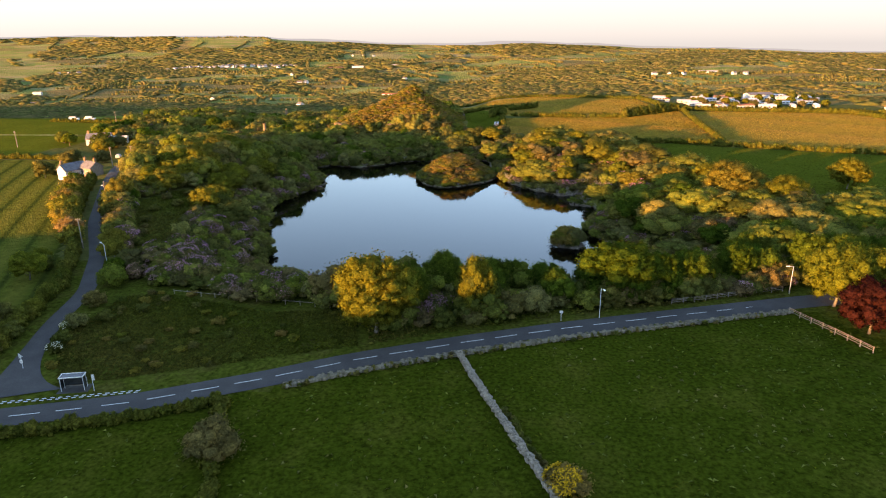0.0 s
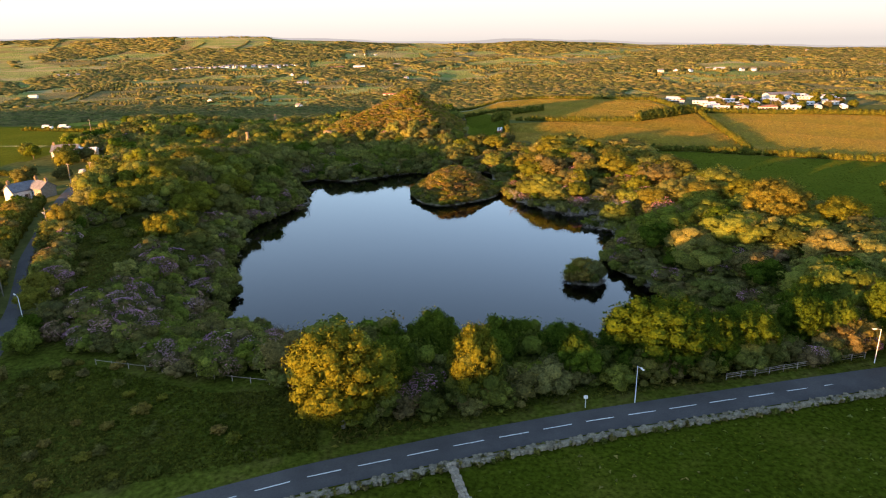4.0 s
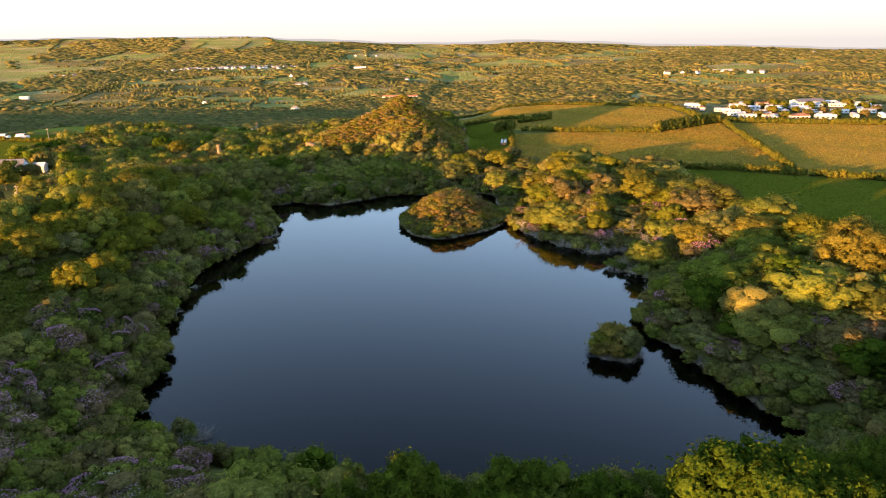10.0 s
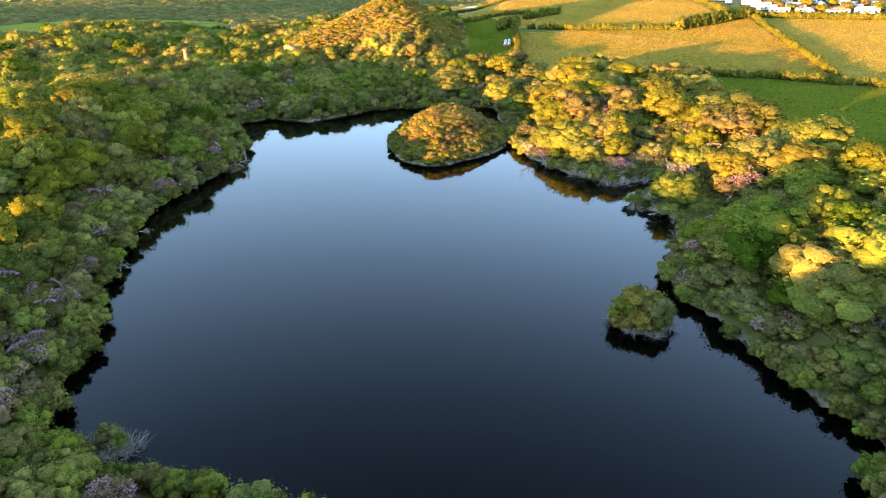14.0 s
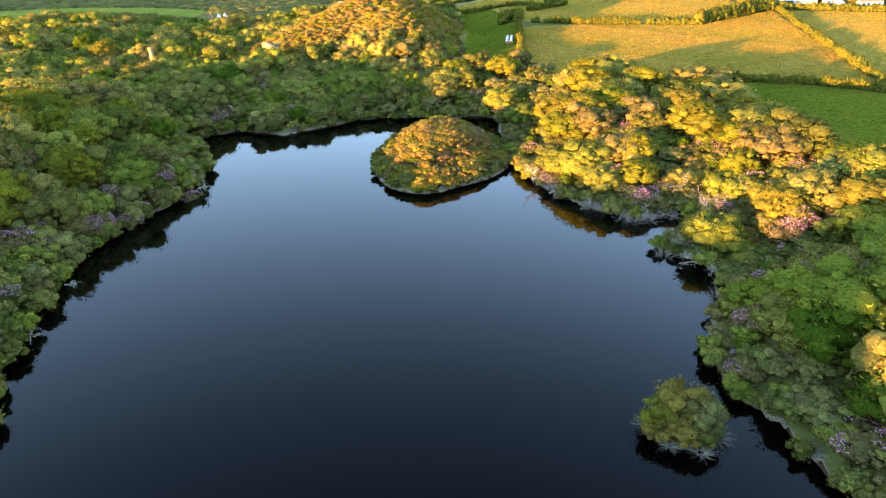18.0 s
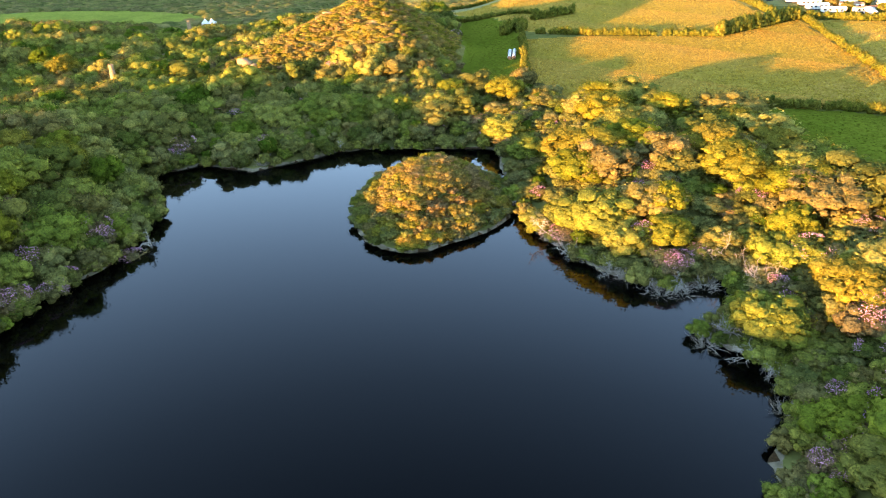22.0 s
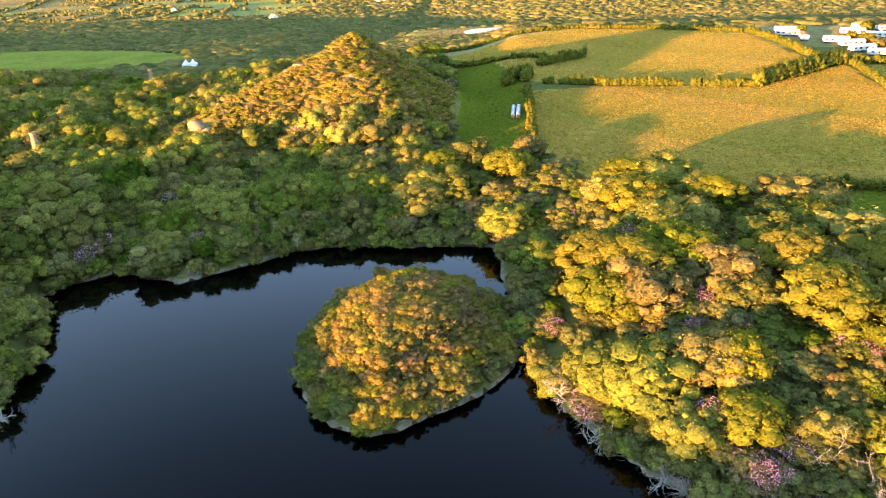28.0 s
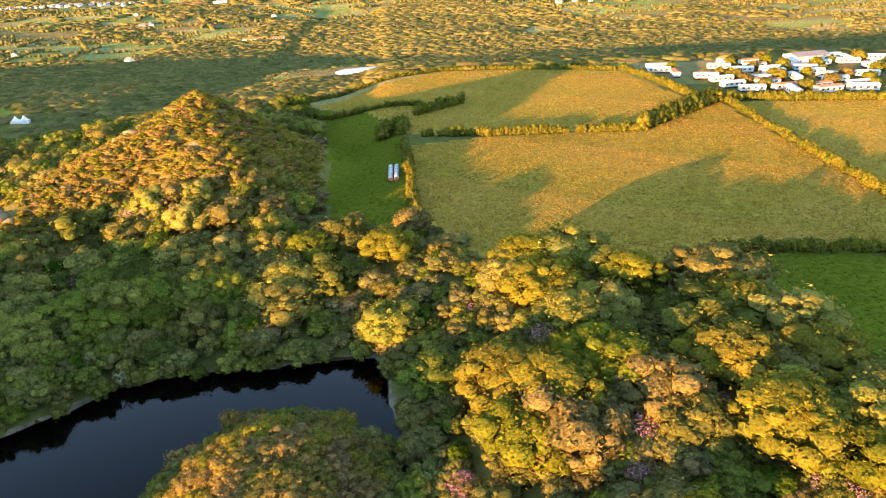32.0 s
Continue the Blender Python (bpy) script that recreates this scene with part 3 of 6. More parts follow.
def twig_arrays(r, count, rad=0.012):
    """A bare bush: thin crooked twigs fanning from the base."""
    V, F, n = [], [], 0
    for k in range(count):
        a, e = r.uniform(0, 6.283), r.uniform(0.15, 1.35)
        p = np.array([0.12 * math.cos(a), 0.12 * math.sin(a), 0.0])
        w = np.array([math.cos(a) * math.cos(e), math.sin(a) * math.cos(e), math.sin(e)])
        length = r.uniform(0.5, 1.0) / 3
        for s in range(3):
            q = p + w * length
            side = np.cross(w, [0.3, 0.2, 1.0])
            side = side / (np.linalg.norm(side) + 1e-9) * rad * (1 - s * 0.3)
            side2 = np.cross(w, side)
            V += [p + side, p - side * 0.5 + side2, p - side * 0.5 - side2, q + side * 0.7, q - side * 0.35 + side2 * 0.7, q - side * 0.35 - side2 * 0.7]
            for i in range(3):
                j = (i + 1) % 3
                F += [(n + i, n + j, n + 3 + j), (n + i, n + 3 + j, n + 3 + i)]
            n += 6
            p, w = q, w + r.normal(0, 0.32, 3)
            w /= np.linalg.norm(w)
    return np.array(V), np.array(F)


SPECIES = {
    # kind: leaf, lobes, leaf count, leaf size, flatness, crown radius / height of plant, crown middle / height
    "sycamore_tree": ("sycamore", 48, 2400, 0.052, 0.98, 0.44, 0.55),
    "oak_tree": ("oak", 50, 2600, 0.050, 0.82, 0.54, 0.55),
    "willow_tree": ("willow", 44, 2300, 0.050, 0.85, 0.60, 0.50),
    "hawthorn_tree": ("hawthorn", 36, 2000, 0.055, 0.80, 0.64, 0.48),
    "sallow_bush": ("sallow", 40, 2000, 0.052, 0.85, 0.64, 0.48),
    "rhododendron_bush": ("rhododendron", 30, 1400, 0.062, 0.72, 0.74, 0.42),
    "gorse_bush": ("gorse", 22, 1100, 0.070, 0.72, 0.78, 0.40),
    "heath_bush": ("heath", 20, 1200, 0.062, 0.70, 0.80, 0.38),
}
LABELS = {
    "sycamore_tree": "broad dark green sycamore tree among the lakeside wood",
    "oak_tree": "yellow-green oak tree catching the low evening sun",
    "willow_tree": "rounded grey-green willow tree growing by the lake",
    "hawthorn_tree": "brownish green hawthorn tree with a ragged crown",
    "sallow_bush": "soft grey-green sallow bush in the lakeside thicket",
    "rhododendron_bush": "dark rhododendron bush with clusters of purple blossom",
    "gorse_bush": "low olive gorse bush on rough ground",
    "heath_bush": "low russet heath bush in the evening sun",
}
PROTO, LIGHT, FLOWERS = {}, {}, {}
for sp, (leaf, lobes, cnt, size, flat, cr, cm) in SPECIES.items():
    PROTO[sp], LIGHT[sp] = [], []
    for k in range(4):
        r = np.random.default_rng(100 + 7 * k + len(sp))
        cv, cf, cn = crown_arrays(r, lobes, cnt, size, flat)
        cv = cv * np.array([cr, cr, cr]) + np.array([0, 0, cm])
        tv, tf = trunk_arrays(r, cm, 0.03 if "tree" in sp else 0.02)
        lv, lf, ln = crown_arrays(r, int(lobes * 0.6), int(cnt * 0.42), size * 1.3, flat, rad=0.30)
        LIGHT[sp].append((lv * cr + np.array([0, 0, cm]), lf, ln))
        bl = None
        if sp == "rhododendron_bush" and k > 1:
            bv, bf = blossom_arrays(r, 2000, 0.021)
            FLOWERS[k] = (bv * np.array([cr, cr, cr * flat]) * 1.02 + np.array([0, 0, cm]), bf)
            bl = link_mesh("blossom", bv * np.array([cr, cr, cr * flat]) * 1.02 + np.array([0, 0, cm]), bf, [M_PURPLE])
        PROTO[sp].append((link_mesh("crown", cv, cf, [LEAF[leaf]], None, True, None, cn), link_mesh("trunk", tv, tf, [M_BARK]), bl))


HERO = {}
for sp in ("sycamore_tree", "oak_tree"):
    leaf, lobes, cnt, size, flat, cr, cm = SPECIES[sp]
    HERO[sp] = []
    for k in range(3):
        r = np.random.default_rng(300 + k)
        cv, cf, cn = crown_arrays(r, 110, 12000, 0.034, flat, 0.84, 0.155, -0.85)
        tv, tf = trunk_arrays(r, cm, 0.03)
        HERO[sp].append((link_mesh("crown", cv * cr + np.array([0, 0, cm]), cf, [LEAF[leaf]], None, True, None, cn), link_mesh("trunk", tv, tf, [M_BARK]), None))


def plant(sp, x, y, h, k=0, wide=1.0, z=None, label="", lean=0.0):
    """One plant as a thing of its own, h metres high."""
    crown, trunk, bl = HERO[sp][k % 3] if sp in HERO and h > 8.4 else PROTO[sp][k % 4]
    z = at(x, y) if z is None else z
    ob = thing(sp, Matrix.LocRotScale((x, y, z - 0.1), Euler((lean, 0, (x * 12.9 + y * 7.3) % 6.28)), (h * wide, h * wide, h)), label or LABELS[sp], "bush" if "bush" in sp else "tree")
    part("trunk", trunk, None, ob)
    part("crown", crown, None, ob)
    if bl:
        part("blossom", bl, None, ob, "clusters of small flowers")
    return ob


def thicket(name, rows, label):
    """Many plants joined into one object of kind stuff. rows: species, x, y, z, h, wide, turn, k."""
    by = {}
    for row in rows:
        by.setdefault(row[0], []).append(row)
    V, F, N, I, T, mats, n = [], [], [], [], [], [], 0
    for sp, rs in by.items():
        mats.append(LEAF[SPECIES[sp][0]])
        for _, x, y, z, h, w, turn, k, *_ in rs:
            v, f, m = LIGHT[sp][k % 4]
            c, s = math.cos(turn), math.sin(turn)
            N.append(np.stack([m[:, 0] * c - m[:, 1] * s, m[:, 0] * s + m[:, 1] * c, m[:, 2]], 1))
            V.append(np.stack([(v[:, 0] * c - v[:, 1] * s) * h * w + x, (v[:, 0] * s + v[:, 1] * c) * h * w + y, v[:, 2] * h + z - 0.1], 1))
            F.append(f + n), I.append(np.full(len(f), len(mats) - 1)), T.append(np.full(len(v), (x * 3.17 + y * 1.71) % 1.0))
            n += len(v)
            if sp == "rhododendron_bush" and k % 4 > 1:
                v, f = FLOWERS[k % 4]
                V.append(v * np.array([h * w, h * w, h]) + np.array([x, y, z - 0.1]))
                N.append((v - np.array([0, 0, 0.2])) / np.linalg.norm(v - np.array([0, 0, 0.2]), axis=1)[:, None])
                F.append(f + n), I.append(np.full(len(f), 100 + ((x * 1.7) % 1 < 0.4))), T.append(np.full(len(v), (x * 1.3) % 1.0))
                n += len(v)
    I = np.concatenate(I)
    I[I >= 100] += len(mats) - 100
    mats += [M_PURPLE, M_PINK]
    ob = new(name, link_mesh(name, np.vstack(V), np.vstack(F), mats, I, True, np.concatenate(T), np.vstack(N)))
    return tagged(ob, label, "woodland", kind="stuff")


# ---- the woods round the lake ----
EAST_EDGE = [(5, 330), (16, 307), (25, 308), (34, 305), (44, 299), (52, 294), (57, 286), (60, 272), (62, 250), (72, 222), (100, 192), (118, 186), (150, 165), (150, 128), (92, 128),
             (58, 120), (40, 116), (33, 114), (10, 106), (-12, 98), (-20, 98), (-26, 104), (-26, 132), (20, 150), (0, 240), (-6, 292), (-4, 320)]
WEST_EDGE = [(-26, 106), (-40, 108), (-60, 116), (-70, 116), (-76, 122), (-86, 136), (-101, 160), (-115, 190), (-132, 226), (-146, 262), (-166, 300), (-200, 318), (-210, 420),
             (-120, 452), (-30, 455), (-20, 400), (-16, 335), (-2, 328), (-2, 292), (-40, 286), (-52, 262), (-55, 200), (-45, 145)]


def heap_rows():
    """Low gorse and bramble that clothe the spoil heaps."""
    r = np.random.default_rng(31)
    gx, gy = np.meshgrid(np.arange(-104, -2, 1.5), np.arange(322, 420, 1.5))
    x, y = (gx + r.uniform(-0.9, 0.9, gx.shape)).ravel(), (gy + r.uniform(-0.9, 0.9, gy.shape)).ravel()
    hill = np.minimum(np.hypot(x + 46, y - 373) / 42, np.hypot(x + 79, y - 343) / 21)
    bare = (np.hypot(x + 80, y - 339) < 4.2) | (np.hypot(x + 60, y - 364) < 3.6)
    ok = (hill < 0.86) & ~bare & (r.uniform(size=x.shape) < 0.93) & inside(WEST_EDGE, x, y)
    z = land(x, y)
    return [(("gorse_bush", "heath_bush", "gorse_bush", "hawthorn_tree")[int(r.choice(4, p=[0.4, 0.32, 0.18, 0.1]))], x[i], y[i], z[i], r.uniform(0.85, 1.4), r.uniform(1.5, 1.9), r.uniform(0, 6.28), int(r.integers(4))) for i in np.nonzero(ok)[0]]


def wood_rows(step, canopy, seed):
    """Undergrowth (canopy=False) or crown trees (canopy=True) of the woods on both sides of the lake."""
    r = np.random.default_rng(seed)
    rows = []
    gx, gy = np.meshgrid(np.arange(-212, 152, step), np.arange(95, 456, step))
    x = (gx + r.uniform(-0.42, 0.42, gx.shape) * step).ravel()
    y = (gy + r.uniform(-0.42, 0.42, gy.shape) * step).ravel()
    z = land(x, y)
    dl = edge_dist(LAKE, x, y)
    ok = (inside(EAST_EDGE, x, y) | inside(WEST_EDGE, x, y)) & ~inside(LAKE, x, y) & (dl > (2.5 if canopy else 0.2)) & ~inside(GLADE, x, y)
    ok &= (edge_dist(ROAD, x, y, False) > (8.5 if canopy else 6.5)) & (edge_dist(LANE, x, y, False) > (6.0 if canopy else 4.5))
    hill = np.minimum(np.hypot(x + 46, y - 373) / 42, np.hypot(x + 79, y - 343) / 21)
    for i in np.nonzero(ok)[0]:
        X, Y, u, v = x[i], y[i], r.uniform(), r.uniform()
        patch = wob(X, Y, 9.0, 0.7)
        east = X > -20
        if hill[i] < (0.84 if canopy else 0.8) or v < (0.2 if canopy else 0.1):
            continue
        if X < -36 and Y < 172:                         # flowering shrubs on the near west bank
            sp, h, w = ("rhododendron_bush", r.uniform(2.8, 4.4), 1.0) if u < 0.5 else (("hawthorn_tree" if u < 0.7 else "willow_tree"), r.uniform(2.8, 4.6), 1.0)
        elif canopy and dl[i] < 7:
            sp, h, w = ("willow_tree" if u < 0.7 else "hawthorn_tree"), r.uniform(3.6, 5.4), 1.0
        elif canopy and not east:
            sp = "willow_tree" if u < 0.55 + 0.2 * patch else ("hawthorn_tree" if u < 0.85 else "sycamore_tree")
            if X < -72 and 160 < Y < 262 and dl[i] > 10:
                sp = "oak_tree" if u < 0.5 else ("hawthorn_tree" if u < 0.75 else "willow_tree")
            h, w = (r.uniform(5.2, 7.4), 1.12) if Y > 285 else (r.uniform(6.6, 8.6), 1.05)
        elif canopy and Y > 140:
            sp = "oak_tree" if u < 0.5 + 0.2 * patch else ("willow_tree" if u < 0.82 else "hawthorn_tree")
            h, w = (r.uniform(5.4, 7.0), 1.1) if Y > 205 else (r.uniform(5.2, 7.4), 1.2)
            if Y < 205:
                sp = "willow_tree" if u < 0.62 else ("hawthorn_tree" if u < 0.8 else "sycamore_tree")
        elif canopy:
            sp = "sycamore_tree" if u < 0.55 else ("willow_tree" if u < 0.85 else "hawthorn_tree")
            h, w = r.uniform(7.0, 10.5), 0.9
        else:
            sp = "sallow_bush" if u < 0.45 else ("willow_tree" if u < 0.68 else ("sycamore_tree" if u < 0.74 else ("hawthorn_tree" if u < 0.88 else "rhododendron_bush")))
            h, w = (r.uniform(1.8, 3.1), 1.5) if east and Y > 140 else (r.uniform(2.8, 4.8), 1.05)
        if canopy and east and Y > 140:
            if v > (0.46 if Y > 205 else 0.72):
                continue
            h, w = h * (1.12 if Y > 205 else 1.0), w * 1.34
        rows.append((sp, X, Y, z[i], h * max(0.7, 0.97 + 0.16 * patch), w * r.uniform(0.88, 1.14), r.uniform(0, 6.28), int(r.integers(4)), dl[i]))
    return rows


ROWS = wood_rows(3.0, False, 11) + wood_rows(6.2, True, 12)
single, joined, tally = [], {}, {}
for row in sorted(ROWS, key=lambda q: abs(q[1] - 5) * 0.6 + abs(q[2] - 255) * 0.5 - 4.0 * q[4]):
    lim = 210 if row[0] != "rhododendron_bush" else 240
    if tally.get(row[0], 0) < lim and row[8] < 40:
        tally[row[0]] = tally.get(row[0], 0) + 1
        single.append(row)
    else:
        key = "west_wood" if row[1] < -20 else "east_wood"
        joined.setdefault(key, []).append(row)
for sp, X, Y, Z, h, w, turn, k, _ in single:
    plant(sp, X, Y, h, k, w, z=Z)
for key, rows in joined.items():
    thicket(key, rows, "dense mixed green scrub woodland round the lake")

thicket("heap_scrub", heap_rows(), "low olive and russet scrub clothing the old spoil heaps")

# shrubs on the island and the islet
r = np.random.default_rng(5)
gx, gy = np.meshgrid(np.arange(-33, 3, 1.5), np.arange(237, 281, 1.5))
px, py = (gx + r.uniform(-0.65, 0.65, gx.shape)).ravel(), (gy + r.uniform(-0.65, 0.65, gy.shape)).ravel()
ok = inside(ISLAND, px, py) & (edge_dist(ISLAND, px, py) > 0.4)
for X, Y in zip(px[ok], py[ok]):
    u = r.uniform()
    low = edge_dist(ISLAND, np.array([X]), np.array([Y]))[0] < 4
    sp = ("sallow_bush" if u < 0.5 else "gorse_bush") if low and u < 0.75 else ("heath_bush" if u < 0.62 else ("gorse_bush" if u < 0.85 else "hawthorn_tree"))
    plant(sp, X, Y, r.uniform(1.1, 2.0), int(r.integers(4)), 1.35, label="olive and russet scrub bush on the lake island")
for X, Y, h in ((19.0, 173.4, 3.9), (21.2, 175.0, 4.6), (22.8, 172.6, 4.2), (20.8, 171.4, 3.4), (24.2, 174.2, 3.4), (18.2, 171.8, 2.6), (22.6, 170.8, 2.8)):
    plant("gorse_bush" if int(Y) % 2 else "sallow_bush", X, Y, h, int(X) % 4, 0.95, label="olive willow scrub crowding a tiny islet")

# trees that stand out
plant("oak_tree", -19.0, 97.5, 13.8, 0, 0.93, label="large round horse chestnut tree glowing yellow in low sun")
plant("oak_tree", -2.0, 104.5, 11.4, 1, 0.62, label="narrow yellow-lit tree beside the road")
plant("sycamore_tree", -9.0, 116.0, 11.0, 2, 0.95)
plant("sycamore_tree", 2.5, 120.0, 10.4, 1, 1.0)
plant("sycamore_tree", 11.0, 118.5, 9.4, 3, 1.0)
plant("sycamore_tree", 25.0, 116.5, 12.6, 0, 1.35, label="big spreading sycamore with its western face lit gold")
plant("sycamore_tree", 32.5, 116.5, 9.6, 1, 1.0, label="big spreading sycamore with its western face lit gold")
plant("sycamore_tree", 43.0, 126.0, 9.0, 2, 1.1)
plant("sycamore_tree", 52.0, 132.0, 9.5, 3, 1.1)
plant("sycamore_tree", -14.0, 106.0, 9.0, 3, 0.9)
plant("oak_tree", 63.0, 112.5, 12.5, 2, 0.85, label="golden sunlit tree at the field corner")
plant("oak_tree", 70.0, 114.0, 11.0, 3, 0.8, label="golden sunlit tree at the field corner")
# this bush stands in shade; yellow clusters paint the low sun on it
lit_bush = plant("gorse_bush", 9.6, 57.4, 3.4, 0, 1.0, label="gorse bush beside a stone wall, sunlit yellow painted on")
bv, bf = blossom_arrays(np.random.default_rng(9), 2600, 0.035, -0.2)
part("blossom", link_mesh("blossom", bv * np.array([0.78, 0.78, 0.56]) * 1.02 + np.array([0, 0, 0.4]), bf, [M_SUNLIT]), None, lit_bush, "yellow clusters standing in for sunlit leaves")
plant("hawthorn_tree", -33.2, 62.5, 4.8, 1, 1.15, label="dense green thorn bush in a field hedge")
plant("oak_tree", 68.5, 189.0, 12.5, 1, 1.15, label="wide flat-topped oak standing over the wood edge")
plant("oak_tree", 82.0, 184.0, 9.5, 2, 1.2)
plant("oak_tree", 112.0, 212.0, 10.0, 3, 1.1)
plant("oak_tree", 41.5, 271.5, 7.6, 0, 1.35)
plant("oak_tree", 49.0, 286.0, 7.0, 1, 1.45)
plant("oak_tree", 37.5, 296.0, 6.8, 2, 1.4)
plant("oak_tree", 27.0, 302.0, 5.6, 3, 1.35)
plant("oak_tree", 27.0, 247.0, 6.6, 0, 1.0)
plant("oak_tree", 46.0, 240.0, 7.0, 3, 1.1)
plant("oak_tree", 55.0, 252.0, 6.8, 1, 1.1)
plant("hawthorn_tree", 3.6, 325.0, 5.4, 2, 1.15, label="pale russet round willow at the field corner")
plant("sycamore_tree", -150.0, 345.0, 9.5, 1, 1.2)
plant("oak_tree", -139.0, 338.0, 9.5, 2, 1.0)
plant("sycamore_tree", -162.0, 352.0, 8.0, 0, 1.1)
plant("oak_tree", -96.0, 118.0, 6.5, 1, 1.0)
plant("gorse_bush", -21.8, 275.0, 3.4, 1, 0.6, label="small upright bush on the crest of the lake island")
for X, Y, h in ((-43.0, 119.5, 3.6), (-41.0, 121.0, 3.2), (-70.5, 87.7, 2.0), (-73.6, 95.6, 1.8)):
    ob = plant("hawthorn_tree", X, Y, h, 2, 1.1, label="hawthorn bush covered in white blossom")
    bv, bf = blossom_arrays(np.random.default_rng(3), 700, 0.04)
    part("blossom", link_mesh("blossom", bv * np.array([0.6, 0.6, 0.48]) * 1.03 + np.array([0, 0, 0.5]), bf, [M_WHITEB]), None, ob, "white flower clusters")
beech = plant("oak_tree", 63.5, 101.0, 9.6, 2, 1.0, label="dark red copper beech tree beside a field fence")
beech.name = "copper_beech_tree"
for o in beech.children:
    if o.name.startswith("crown"):
        o.data = o.data.copy()
        o.data.materials[0] = LEAF["beech"]
for X, Y, h in ((43.8, 198.5, 5.0), (41.5, 196.5, 4.4), (45.5, 200.5, 4.6), (38.5, 193.7, 3.8), (36.5, 192.8, 3.4), (33.6, 191.8, 3.0), (47.1, 234.0, 5.0), (44.5, 235.5, 4.4), (22.9, 240.0, 4.2), (25.3, 233.4, 3.8), (27, 234.5, 3.4),
                (-73.2, 237.8, 4.6), (-71.6, 236.2, 4.0), (-77.1, 226.8, 4.8), (-75.6, 217.3, 4.4), (-71.6, 225.2, 3.4), (-74.5, 190.6, 4.2), (-56.8, 283.7, 4.0), (-65.6, 120.5, 4.2), (-63.1, 124.9, 4.4), (-51.9, 113.6, 4.0), (-41.9, 115.5, 4.2),
                (-30.2, 112.2, 4.2), (-67.5, 130.3, 4.6), (-74.1, 157.6, 4.8), (-45.3, 114.9, 3.6), (-70.5, 135, 4.6), (-71.5, 142, 4.4), (-48, 113, 3.6), (48.5, 117.6, 3.0), (46, 214, 4.6), (48.5, 217, 4.2), (40, 226, 3.6), (20, 240, 3.6), (-66, 236, 3.6), (-72, 222, 3.4), (-78, 206, 3.8), (-52, 128, 3.6), (-45, 124, 3.8), (-58, 122, 3.6), (-34, 122, 3.6)):
    plant("rhododendron_bush", X, Y, h, 2 + int(X) % 2, 1.0)
for X, Y, h in ((55.0, 121.5, 4.6), (58.0, 123.5, 4.8), (52.0, 121.5, 4.0)):
    plant("heath_bush", X, Y, h, int(X) % 4, 0.8, label="tall russet thorn scrub behind the road fence")
# drowned sallow in the shallows
for X, Y, h in ((-46.8, 143.0, 3.0), (-45.6, 142.4, 2.4), (-60.5, 153, 1.8)):
    plant("sallow_bush", X, Y, h, 1, 0.9, z=-0.25, label="grey half-bare sallow bush standing in the shallow water")
# bushes along the lane
for X, Y, h in ((-101, 141, 4.6), (-106, 148, 5.0), (-110, 153, 5.4), (-114, 159, 5.0), (-118, 165, 5.6), (-122, 172, 5.8), (-126, 180, 5.4), (-129, 187, 5.8), (-133, 194, 5.0)):
    plant("heath_bush" if int(Y) % 3 else "gorse_bush", X, Y, h, int(Y) % 4, 0.85, label="tall russet thorn bush on the lane bank, sunlit")
for X, Y, h in ((-88, 150, 1.6), (-92, 160, 2.0), (-95, 170, 1.8), (-91, 176, 2.2), (-97, 182, 2.0), (-85, 142, 1.8), (-89, 166, 1.4), (-93, 188, 2.0), (-81, 134, 1.6), (-90, 155, 1.2)):
    plant("hawthorn_tree", X, Y, h, int(-X) % 4, 1.3, label="low thorn scrub in a grassy glade")
r = np.random.default_rng(77)
for X, Y, h, sp in ((-71.5, 91, 2.2, "hawthorn_tree"), (-72.5, 97, 2.8, "sallow_bush"), (-74.5, 106, 3.2, "hawthorn_tree"), (-76.5, 116, 4.6, "willow_tree"), (-79, 121.5, 4.2, "sycamore_tree"), (-85, 131.5, 5.0, "oak_tree"), (-88.5, 138, 5.2, "oak_tree"),
                    (-94, 148, 4.8, "willow_tree"), (-97, 153, 4.4, "hawthorn_tree"), (-103.5, 163, 4.4, "hawthorn_tree"), (-108.5, 172, 5.0, "willow_tree"), (-112, 180, 5.0, "oak_tree"), (-81.5, 92.4, 3.0, "hawthorn_tree"), (-83.8, 101.8, 3.2, "oak_tree"), (-88, 99, 3.4, "hawthorn_tree"), (-80.5, 86.5, 2.6, "hawthorn_tree"), (-64, 104, 1.8, "hawthorn_tree"), (-69, 100, 2.0, "hawthorn_tree"),
                    (-100, 128, 3.6, "oak_tree"), (-97, 124, 3.4, "hawthorn_tree"), (-119, 165, 4.4, "oak_tree"), (-123, 172, 4.8, "hawthorn_tree"), (-127, 180, 5.0, "oak_tree"), (-131, 190, 5.2, "oak_tree"), (-135, 197, 5.0, "sycamore_tree")):
    plant(sp, X, Y, h, int(-X) % 4, 1.1, label="roadside bush leaning over the narrow lane")
for k in range(70):
    X, Y = r.uniform(-72, -26), r.uniform(82, 113)
    if inside(CLEARING, np.array([X]), np.array([Y]))[0] and edge_dist(ROAD, np.array([X]), np.array([Y]), False)[0] > 7 and (X < -46 or Y < 92 + (X + 62) * 0.28):
        plant("gorse_bush" if k % 3 else "hawthorn_tree", X, Y, r.uniform(0.5, 1.3), k, 1.3, label="low bramble clump in rough grass by the road")
